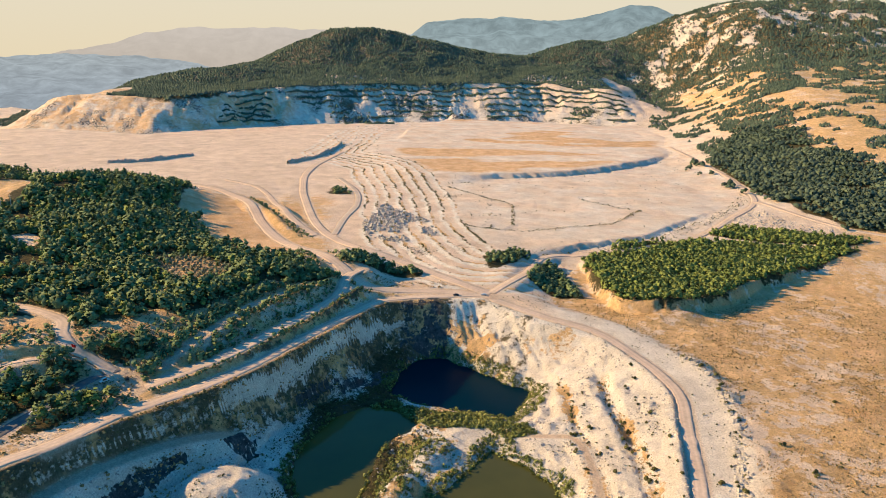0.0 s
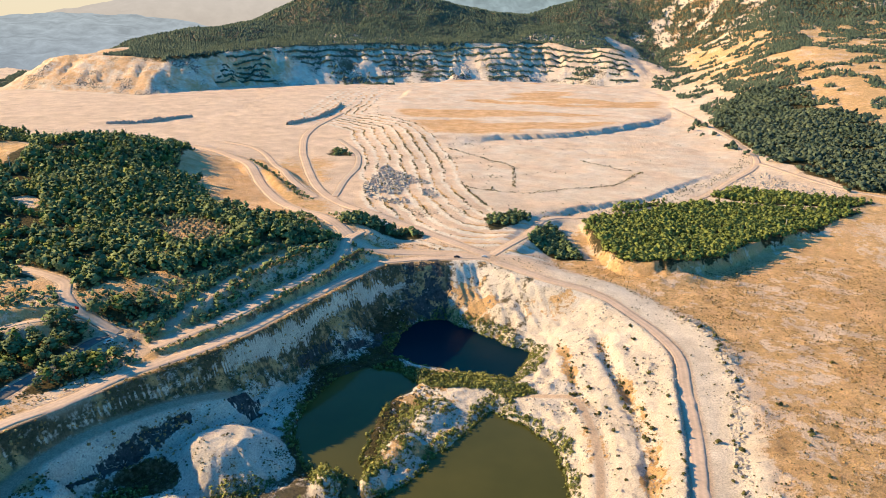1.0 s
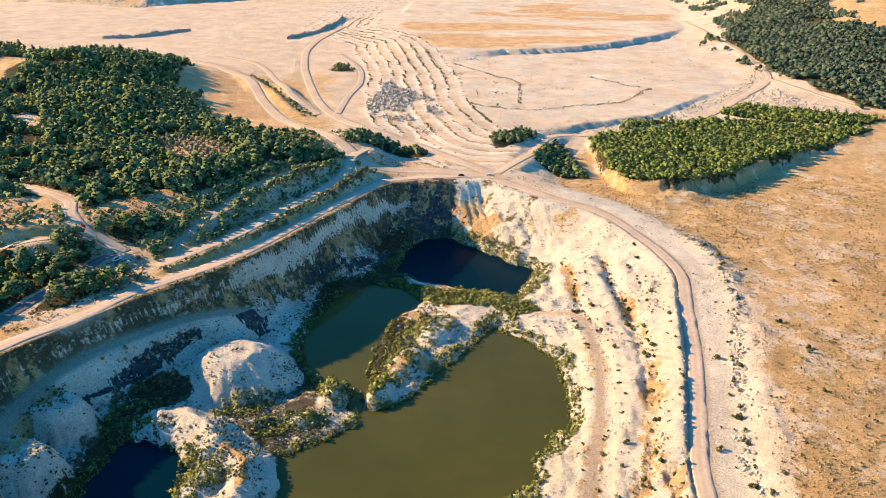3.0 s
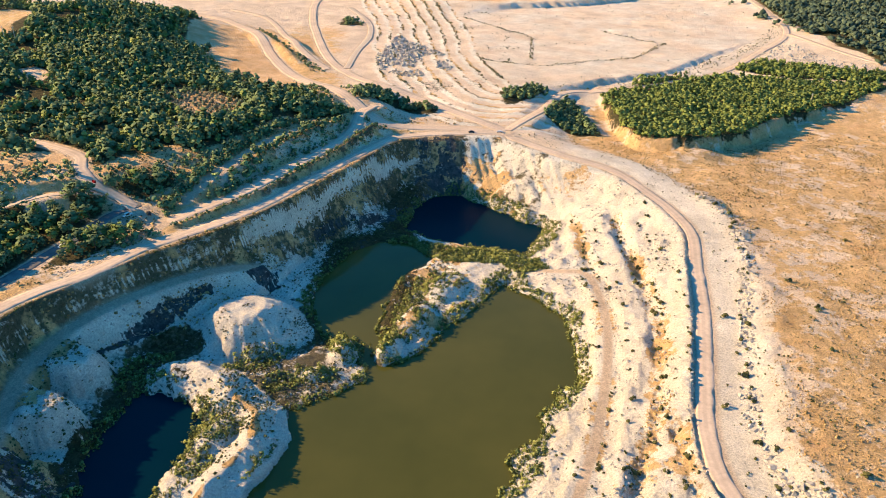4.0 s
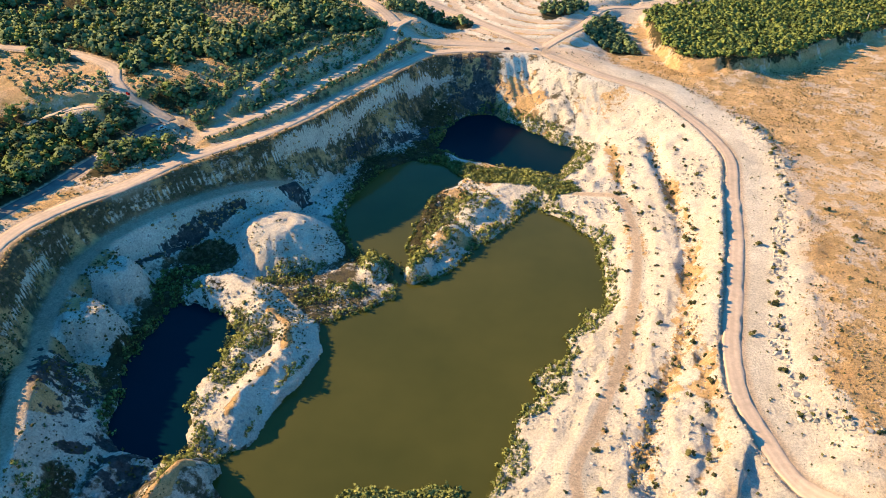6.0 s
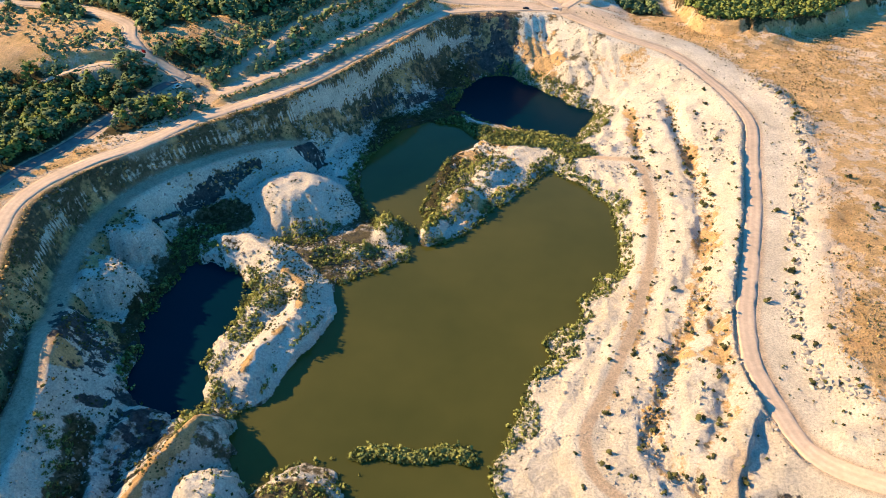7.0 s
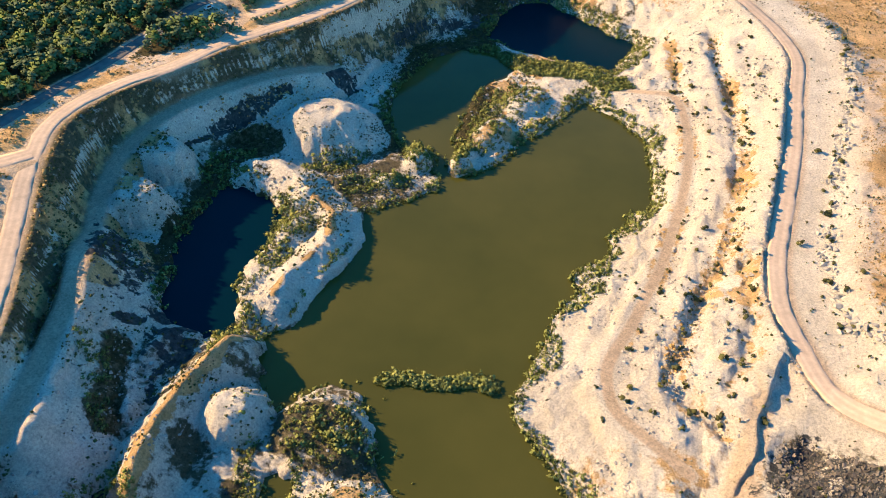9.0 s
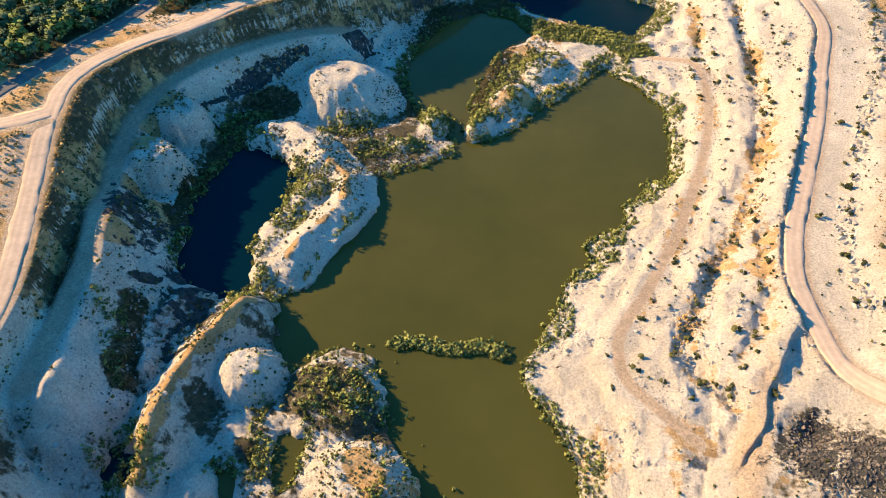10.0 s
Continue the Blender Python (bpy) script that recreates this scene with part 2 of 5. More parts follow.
PALE_FANS = [[(-171, 244), (-159, 261), (-146, 284), (-132, 299), (-117, 306), (-136, 286), (-145, 275), (-154, 255), (-158, 252)],
             [(-123, 316), (-106, 345), (-93, 366), (-82, 376), (-84, 364), (-76, 338), (-70, 307), (-81, 303), (-101, 287), (-119, 301)],
             [(-141, 133), (-136, 148), (-132, 133), (-125, 109), (-132, 96), (-141, 93), (-146, 101), (-144, 117)]]
HOLLOW = [(-98, 119), (-90, 112), (-85, 107), (-86, 97), (-97, 99), (-101, 110)]
ISLE = [(-71, 112), (-72, 124), (-65, 130), (-50, 133), (-45, 128), (-37, 116), (-34, 108), (-41, 105), (-50, 106), (-60, 108)]
PATH_DOWN = [(79, 154), (83, 143), (79, 130), (74, 118), (71, 96), (64, 96), (67, 117), (73, 135)]
SPOIL_YARD = [(72, 92), (74, 118), (80, 130), (92, 137), (104, 128), (128, 116), (130, 80), (74, 80)]
APRON = [(-186, 349), (-166, 353), (-150, 342), (-147, 331), (-157, 318), (-166, 308), (-172, 320), (-179, 336)]
SEAMS = (SEAM, SEAM_NORTH, SEAM_WEST)
BASIN = [(-143, 257), (-142, 268), (-134, 276), (-124, 281), (-114, 270), (-114, 265), (-121, 259), (-132, 250), (-136, 238), (-138, 219), (-136, 197), (-134, 177), (-131, 162),
         (-127, 156), (-136, 175), (-140, 196), (-143, 224), (-146, 247)]
DITCH = [(-136, 143), (-131, 123), (-124, 106), (-116, 108), (-122, 128), (-129, 142)]
ROCKY = [(-134, 168), (-138, 148), (-122, 138), (-112, 112), (-106, 128), (-104, 148), (-112, 156)]
MOTTLED = [(-168, 197), (-150, 192), (-138, 194), (-134, 172), (-138, 158), (-152, 163), (-162, 178)]
COAL_HEAP = [(73, 111), (75, 118), (79, 126), (87, 133), (91, 134), (94, 129), (104, 123), (120, 114), (114, 90), (99, 86), (86, 92), (84, 106), (77, 110)]
GRAVEL = [(267, 694), (344, 788), (357, 720), (389, 672), (329, 660)]
STONE_PATCH = [(-81, 693), (-67, 797), (-52, 766), (-14, 706), (-5, 638), (-43, 624), (-71, 650)]
ROAD_BANK = [(-58, 480), (-64, 470), (-80, 430), (-93, 405), (-113, 366), (-131, 342), (-146, 330)]
REED_BAR = [(-41, 144.5), (-33, 147), (-21, 146), (-10, 149.5), (-3, 147)]
GREENS = [[(-32, 389), (-16, 382), (4, 375), (26, 380), (28, 369), (45, 359), (52, 344), (38, 342), (26, 353), (4, 356), (-8, 360), (-22, 375)],
          [(-34, 271), (-32, 292), (-28, 317), (-20, 341), (-8, 349), (-3, 337), (-17, 315), (-24, 294), (-27, 270)],
          [(-106, 227), (-89, 229), (-80, 217), (-87, 207), (-89, 191), (-96, 182), (-101, 174), (-107, 180), (-103, 189), (-102, 205)],
          [(-100, 261), (-72, 273), (-81, 255), (-102, 254)], [(-86, 243), (-80, 251), (-66, 260), (-54, 252), (-66, 244), (-82, 238)],
          [(-107, 153), (-100, 162), (-94, 165), (-89, 168), (-89, 156), (-95, 145), (-97, 136)], [(-81, 114), (-74, 116), (-69, 98), (-67, 89), (-73, 86), (-75, 96)],
          [(-64, 126), (-49, 132), (-41, 122), (-34, 111), (-51, 114), (-60, 119)], [(-146, 256), (-125, 266), (-131, 245), (-140, 233), (-146, 241)],
          [(-142, 137), (-135, 142), (-129, 130), (-120, 108), (-123, 106)], [(-120, 91), (-102, 92), (-94, 85), (-94, 77), (-110, 76)]]


def terraced(v, steps, hard=0.7):
    k = v * steps
    f = k - np.floor(k)
    return (np.floor(k) + sm(0.5 - 0.5 * (1 - hard), 0.5 + 0.5 * (1 - hard), f)) / steps


def raw_ground(x, y):
    """The lie of the land without its roads: height, and how far outside the pit and the water."""
    rim, along = dist(x, y, RIM, True)
    east = np.interp(y, [100, 200, 280, 400, 500], [18, 20, 22, 28, 34])
    z_rim = np.interp(y, [100, 135, 175, 205], [28, 28.5, 31, 34])
    z_rim = z_rim + (east - z_rim) * sm(-20, 60, x)
    # the country round the pit
    r = np.hypot(x, y)
    h = z_rim + (27 - z_rim) * sm(10, 40, rim) * sm(40, 90, x) * (1 - sm(520, 600, y))
    bund = 1.7 * np.exp(-((rim - 27) / 7) ** 2) * sm(60, 90, x) * (1 - sm(390, 430, y))
    h = h + bund * (1 + 0.8 * fbm(x, y, 9, 3))
    # banks stepping up to the wooded hill
    step_up = sm(-30, -70, x) * sm(318, 350, y) * (1 - sm(520, 640, y))
    step_up = step_up * (1 - 0.85 * np.exp(-((x + 168) ** 2 + (y - 336) ** 2) / 28 ** 2))
    h = h + step_up * (4.5 * sm(6.5, 10.5, rim) + 7 * sm(24, 36, rim) + 5 * sm(48, 75, rim))
    hedge_bank, _ = dist(x, y, ROAD_BANK)
    h = h + (2.2 + 1.9 * sm(352, 385, y) + 0.8 * fbm(x, y, 9, 3)) * np.exp(-(hedge_bank / 2.8) ** 2)
    h = h + 4 * sm(560, 690, r) + 10 * sm(900, 1600, y)
    h = h + np.interp(r, [620, 1000, 1700, 2300], [0, 30, 100, 120]) * sm(250, 620, x + 0.25 * (900 - y)) * sm(560, 800, y)
    # the quarry wall far behind
    back = y - np.interp(x, *FRONT) + 16 * fbm(x, y, 110, 5, 0.6)
    wall = np.clip(back / (150 + 60 * sm(-400, 0, x)), 0, 1)
    h = h + np.interp(x, [-620, -350], [58, 78]) * terraced(np.clip(wall + 0.03 * fbm(x, y, 60, 3), 0, 1), 7, 0.6) * sm(-1150, -800, x) * (1 - sm(380, 640, x))
    steep = np.sin(np.pi * np.clip(wall, 0, 1)) * sm(-1150, -800, x) * (1 - sm(380, 640, x))
    h = h - (7 + 7 * sm(-300, -450, x)) * steep * (np.abs(fbm(x, y * 0.2, 55, 3, 0.6)) - 0.25) - 5 * steep * (np.abs(fbm(x + 90, y * 0.15, 17, 2)) - 0.25)
    h = h - 45 * sm(-760, -1150, x) * sm(1000, 1900, y)
    bank, _ = dist(x, y, PINES, True)
    h = np.where(bank < 40, np.maximum(h, 27 + 9.5 * sm(4.5, -1, bank + 2.5 * fbm(x, y, 12, 3))), h)
    low, _ = dist(x, y, DUMP_LOW, True)
    low = low + 3.5 * fbm(x, y, 50, 3) + 1.3 * fbm(x, y, 4.5, 2)
    west = sm(110, 20, x + (y - 700) * 0.12)
    slope = 3 + 107 * west
    ramp = terraced(np.clip((slope - low) / slope, 0, 1), 8, 0.72)
    h = np.where(low < 120, np.maximum(h, 40.8 * ramp + h * (1 - ramp)), h)
    high, _ = dist(x, y, DUMP_HIGH, True)
    h = h + (47.0 - h) * sm(2 + 70 * west, -2, high + 3.5 * fbm(x, y, 22, 3)) * (1 - sm(1350, 1500, y)) + 6 * sm(5, -4, high) * sm(1350, 1500, y)
    for hx, hy, ax, ay, turn, up in HILLS:
        c, s = math.cos(radians(turn)), math.sin(radians(turn))
        u, v = ((x - hx) * c + (y - hy) * s) / ax, (-(x - hx) * s + (y - hy) * c) / ay
        q = np.exp(-1.3 * (u * u + v * v))
        h = h + up * q * (1 + 0.15 * fbm(x + hx, y, ax * 0.55, 4))
    for hx, hy, ax, ay, turn, up in LUMPS:
        c, s = math.cos(radians(turn)), math.sin(radians(turn))
        u, v = ((x - hx) * c + (y - hy) * s) / ax, (-(x - hx) * s + (y - hy) * c) / ay
        h = h + up * np.exp(-1.6 * (u * u + v * v)) * (1 + 0.3 * fbm(x + hx, y, ax * 0.6, 4))
    h = h + fbm(x, y, 90, 5) * (0.9 + 9 * sm(1500, 2300, r)) * sm(6, 60, rim) + 0.5 * fbm(x, y, 12, 3) * sm(10, 40, rim)
    # a cut beside the haul road, and the hollow under the shale
    gx = np.interp(y, [105, 114, 123, 136, 147, 160, 170], [64, 68, 74, 77, 82, 87, 92])
    cut = (2.0 + 0.9 * fbm(x, y, 5, 3)) * sm(0, 1.6, x - gx + 0.5 * fbm(x, y, 6, 2)) * sm(13, 5, x - gx) * sm(104, 116, y) * sm(168, 156, y)
    cut = cut + 5.5 * np.exp(-((x - 89) / 6) ** 2 - ((y - 125) / 7) ** 2)
    # the pit
    wet, level = np.full(x.shape, 1e9), np.zeros(x.shape)
    near = rim < 5
    shore = np.zeros(x.shape)
    if near.any():
        xn, yn = x[near], y[near]
        w = np.full(xn.shape, 1e9)
        wob = 2.2 * fbm(xn, yn, 14, 3)
        for poly in WATERS:
            w = np.minimum(w, dist(xn, yn, poly, True)[0])
        w = w + wob
        wet[near] = w
        inner = np.maximum(-rim[near] - 6, 0)
        u = np.clip(np.maximum(w, 0) / (np.maximum(w, 0) + inner + 1e-6), 0, 1)
        u = np.clip(u + 0.03 * fbm(xn, yn, 30, 3), 0, 1) * (u > 0)
        level[near] = u
        p_east = np.interp(u, [0, .02, .15, .165, .27, .30, .53, .56, .70, .72, .95, 1], [0, .06, .19, .25, .27, .36, .57, .62, .64, .70, .97, 1])
        p_west = np.interp(u, [0, .03, .3, .50, .525, .63, .66, .76, .79, .87, .90, 1], [0, .04, .07, .10, .22, .26, .40, .50, .62, .72, .83, 1])
        p_north = np.interp(u, [0, .1, .4, .5, .9, 1], [0, .12, .5, .55, .97, 1])
        we = sm(-10, 40, xn) * (1 - sm(390, 440, yn))
        wn = sm(-60, 0, xn) * sm(390, 440, yn)
        hp = p_east * we + p_north * wn + p_west * np.maximum(1 - we - wn, 0)
        rough_w = 1.0 + 0.9 * (1 - we)
        hp = z_rim[near] * hp + rough_w * (0.5 * fbm(xn, yn, 7, 4) + 0.35 * (np.abs(fbm(xn + 50, yn, 4.5, 3)) - 0.3)) * sm(0, 5, w) * sm(0, 6, inner)
        edge = dist(xn, yn, SCARP, True)[0] + 1.1 * fbm(xn, yn, 8, 3) + 0.6 * np.abs(fbm(xn, yn, 2.5, 2))
        hp = hp + 3.2 * np.tanh((edge + 1.5) / 1.4) * np.exp(-np.abs(edge) / 6) * sm(120, 150, yn) * sm(-35, -52, xn)
        rill = np.abs(fbm(along[near] * 11, u * 9, 6, 3)) - 0.25
        hp = hp - 2.2 * (np.abs(fbm(xn * 0.9 + yn * 0.25, u * 2.0, 4.5, 2)) - 0.3) * np.sin(np.pi * u) * sm(5, 18, xn) * sm(80, 60, xn) * sm(415, 435, yn)
        hp = hp - (1.7 * (1 - we) + 0.4 * we) * rill * np.sin(np.pi * u) * sm(2, 8, w)
        ledge = hp / 1.7 + 0.3 * fbm(xn, yn, 10, 3)
        ledge = 1.7 * (np.floor(ledge) + sm(0.35, 0.8, ledge - np.floor(ledge)))
        seam = 0.0
        for strata in SEAMS:
            seam = np.maximum(seam, sm(2.0, -1.0, dist(xn, yn, strata, True)[0]))
        hp = hp * (1 - 0.9 * seam) + ledge * 0.9 * seam
        for hx, hy, ax, ay, turn, up, pw in HEAPS:
            c, s = math.cos(radians(turn)), math.sin(radians(turn))
            dx, dy = xn - hx, yn - hy
            q = np.sqrt(((dx * c + dy * s) / ax) ** 2 + ((-dx * s + dy * c) / ay) ** 2) * (1 + 0.09 * fbm(xn + hx * 3, yn, 9, 3))
            q = q * (1 + 0.10 * np.abs(fbm(np.arctan2(dy, dx) * 9 + hx, q * 1.5, 1.6, 2)))
            hp = np.maximum(hp, (up + 0.55 * fbm(xn, yn + hx, 7, 3) + 0.3 * fbm(xn + hx, yn, 2.2, 2)) * np.clip((1 - q ** pw) * 1.15, -0.3, 1) * (w > -6))
        for crest, up, wide in RIDGES:
            q = dist(xn, yn, crest)[0] * (1 + 0.14 * fbm(xn, yn, 7, 3)) / wide
            hp = np.maximum(hp, (up + 1.1 * fbm(xn, yn + up, 6, 3) + 2.4 * fbm(xn + up * 9, yn, 19, 2)) * np.clip(1.05 - q, -0.3, 1) * (w > -4))
        hp = np.where(w < 0, np.maximum(-0.35 * np.abs(w) - 0.2, np.minimum(hp, 30) * (hp > 0.6) + (hp <= 0.6) * -5) , hp)
        k = sm(5, 0, rim[near])
        h[near] = h[near] * (1 - k) + hp * k
    # troughs between the tipped faces of the east side
    near_e = (x > 30) & (x < 125) & (y > 110) & (y < 420)
    if near_e.any():
        xe, ye = x[near_e], y[near_e]
        wob_e = 1 + 0.3 * fbm(xe, ye, 8, 3)
        tip = sm(-3, -8, rim[near_e]) * sm(4, 10, wet[near_e]) * sm(30, 42, xe)
        h[near_e] = h[near_e] + tip * (1.3 * fbm(xe, ye * 0.6, 10, 3) + 0.7 * (0.3 - np.abs(fbm(xe + 60, ye, 4.5, 3))))
        for trough, deep, wide in ((BENCH_LINE, 2.4, 3.4), (BENCH_TOP, 2.2, 3.2), (BENCH_LOW, 1.7, 3.0), (CROSS_LINE, 0.9, 1.6), (GULLY_TWO, 2.4, 2.4)):
            cut_e = deep * np.exp(-(dist(xe, ye, trough)[0] * wob_e / wide) ** 2)
            h[near_e] = h[near_e] - cut_e
    return h - cut, rim, wet, level


ROADS = []  # centre line (x, y, z), half width


def add_road(line, width):
    c = spline(line, 4.0)
    z, _, _, _ = raw_ground(c[:, 0].copy(), c[:, 1].copy())
    for _ in range(14):
        z = np.concatenate([z[:1], (z[:-2] + z[1:-1] + z[2:]) / 3, z[-1:]])
    ROADS.append((np.column_stack([c, z]), width / 2))


def ground(x, y):
    h, rim, wet, level = raw_ground(x, y)
    worn = np.zeros(x.shape)
    for line, half in ROADS:
        lo, hi = line.min(0) - 14, line.max(0) + 14
        m = (x > lo[0]) & (x < hi[0]) & (y > lo[1]) & (y < hi[1])
        if m.any():
            d, along = dist(x[m], y[m], line)
            z = np.interp(along, np.arange(len(line)), line[:, 2])
            k = sm(half + 7, half + 0.6, d)
            if line is ROADS[1][0]:  # the haul road is cut into the slope, with a sharp bank on its pit side
                pit_side = (x[m] < np.interp(y[m], line[::-1, 1], line[::-1, 0])) & (y[m] < 425) & (y[m] > 140)
                lip = fbm(x[m], y[m], 3.0, 3)
                h[m] += pit_side * np.clip(1.5 + 0.5 * lip + 0.5 * fbm(x[m], y[m], 20, 2), 0.3, 3) * np.exp(-np.maximum(d - half, 0) / 5)
                k = np.where(pit_side, sm(half + 1.3 + 0.4 * lip, half + 0.5 + 0.4 * lip, d), k)
            h[m] = h[m] * (1 - k) + (z - 0.16) * k
            worn[m] = np.maximum(worn[m], sm(half + (3 if half > 2 else 1.0), half - 0.3, d))
    return h, rim, wet, worn, level


for line, width in ((WEST_ROAD, 7.4), (HAUL_ROAD, 7.4), (UPPER_ROAD, 8), (HILL_ROAD, 11), (DUMP_ROAD, 10), (DUMP_TRACK, 7), (FARM_ROAD, 7), (VALLEY_ROAD, 7),
                    (SPUR_ROAD, 9), (PIT_TRACK, 5), (SHORE_TRACK, 3.2), (DUMP_LANE, 7), (EAST_LANE, 6), (LINK_LANE, 7), (PINE_LANE, 4), (HILL_LANE, 7), (HILL_TRACK, 5), (LOT_LANE, 4)):
    add_road(line, width)


def place(x, y):
    """The ground's height at single places."""
    return ground(np.atleast_1d(np.asarray(x, float)), np.atleast_1d(np.asarray(y, float)))[0]


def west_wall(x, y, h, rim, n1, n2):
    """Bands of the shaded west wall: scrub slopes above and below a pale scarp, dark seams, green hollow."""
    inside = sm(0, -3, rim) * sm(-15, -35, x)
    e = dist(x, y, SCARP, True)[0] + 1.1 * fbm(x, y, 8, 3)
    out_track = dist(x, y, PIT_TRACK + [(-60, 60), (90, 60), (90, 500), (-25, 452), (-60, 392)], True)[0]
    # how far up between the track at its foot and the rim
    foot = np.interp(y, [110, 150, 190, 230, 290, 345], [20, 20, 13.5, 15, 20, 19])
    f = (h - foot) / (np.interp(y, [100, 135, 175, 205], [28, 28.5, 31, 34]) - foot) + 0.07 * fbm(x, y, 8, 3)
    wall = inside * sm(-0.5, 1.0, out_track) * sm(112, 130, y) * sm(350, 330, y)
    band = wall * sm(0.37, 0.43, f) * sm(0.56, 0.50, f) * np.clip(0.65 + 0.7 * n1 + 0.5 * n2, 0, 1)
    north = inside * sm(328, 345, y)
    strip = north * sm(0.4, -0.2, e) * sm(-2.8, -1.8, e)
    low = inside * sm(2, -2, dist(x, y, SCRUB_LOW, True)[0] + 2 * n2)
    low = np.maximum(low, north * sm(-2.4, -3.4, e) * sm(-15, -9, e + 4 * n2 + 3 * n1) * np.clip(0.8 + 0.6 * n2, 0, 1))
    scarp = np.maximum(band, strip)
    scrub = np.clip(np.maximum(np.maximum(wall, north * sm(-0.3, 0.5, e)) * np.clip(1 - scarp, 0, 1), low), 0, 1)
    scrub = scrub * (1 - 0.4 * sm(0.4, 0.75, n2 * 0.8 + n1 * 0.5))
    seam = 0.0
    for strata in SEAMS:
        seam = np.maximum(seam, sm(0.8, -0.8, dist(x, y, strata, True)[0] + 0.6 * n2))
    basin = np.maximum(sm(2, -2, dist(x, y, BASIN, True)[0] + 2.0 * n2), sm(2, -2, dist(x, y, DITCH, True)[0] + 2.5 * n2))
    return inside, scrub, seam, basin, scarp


# ---- materials ----
def material(name, rough=0.9, metal=0.0):
    m = bpy.data.materials.new(name)
    m.use_nodes = True
    b = m.node_tree.nodes["Principled BSDF"]
    b.inputs["Roughness"].default_value, b.inputs["Metallic"].default_value = rough, metal
    b.inputs["Specular IOR Level"].default_value = 0.15
    return m, m.node_tree, b


def ramp_noise(nt, scale, c1, c2, lo=0.35, hi=0.65, detail=6.0, rough=0.6, coord=None):
    n = nt.nodes.new("ShaderNodeTexNoise")
    n.inputs["Scale"].default_value, n.inputs["Detail"].default_value, n.inputs["Roughness"].default_value = scale, detail, rough
    if coord is None:
        coord = nt.nodes.new("ShaderNodeTexCoord").outputs["Object"]
    nt.links.new(coord, n.inputs["Vector"])
    r = nt.nodes.new("ShaderNodeValToRGB")
    r.color_ramp.elements[0].position, r.color_ramp.elements[1].position = lo, hi
    r.color_ramp.elements[0].color, r.color_ramp.elements[1].color = (*c1, 1), (*c2, 1)
    nt.links.new(n.outputs["Fac"], r.inputs["Fac"])
    return r.outputs["Color"], n.outputs["Fac"]


def mix(nt, a, b, fac, mode="MIX"):
    m = nt.nodes.new("ShaderNodeMix")
    m.data_type, m.blend_type = "RGBA", mode
    for sock, v in ((m.inputs[6], a), (m.inputs[7], b), (m.inputs[0], fac)):
        if hasattr(v, "is_linked"):
            nt.links.new(v, sock)
        else:
            sock.default_value = v if not isinstance(v, tuple) else (*v, 1)
    return m.outputs[2]


def bump(nt, bsdf, height, strength, distance):
    b = nt.nodes.new("ShaderNodeBump")
    b.inputs["Strength"].default_value, b.inputs["Distance"].default_value = strength, distance
    nt.links.new(height, b.inputs["Height"])
    nt.links.new(b.outputs["Normal"], bsdf.inputs["Normal"])


def crisp(nt, fac, scale, hard=5.0, detail=8.0, rough=0.65):
    """A soft mask broken up into patches with ragged edges."""
    n = nt.nodes.new("ShaderNodeTexNoise")
    n.inputs["Scale"].default_value, n.inputs["Detail"].default_value, n.inputs["Roughness"].default_value = scale, detail, rough
    nt.links.new(nt.nodes.new("ShaderNodeTexCoord").outputs["Object"], n.inputs["Vector"])
    steps = (("MULTIPLY_ADD", fac, 1.0 * hard, 0.5 + 0.55 * hard), ("MULTIPLY_ADD", n.outputs["Fac"], -2.1 * hard, 0.0))
    outs = []
    for op, src, k, add in steps:
        q = nt.nodes.new("ShaderNodeMath")
        q.operation = op
        nt.links.new(src, q.inputs[0])
        q.inputs[1].default_value, q.inputs[2].default_value = k, add
        outs.append(q.outputs[0])
    q = nt.nodes.new("ShaderNodeMath")
    q.operation, q.use_clamp = "ADD", True
    nt.links.new(outs[0], q.inputs[0])
    nt.links.new(outs[1], q.inputs[1])
    # bare of the mask stays bare, full stays full
    lo = nt.nodes.new("ShaderNodeMapRange")
    lo.inputs["From Max"].default_value = 0.2
    nt.links.new(fac, lo.inputs["Value"])
    both = nt.nodes.new("ShaderNodeMath")
    both.operation = "MULTIPLY"
    nt.links.new(q.outputs[0], both.inputs[0])
    nt.links.new(lo.outputs[0], both.inputs[1])
    return both.outputs[0]


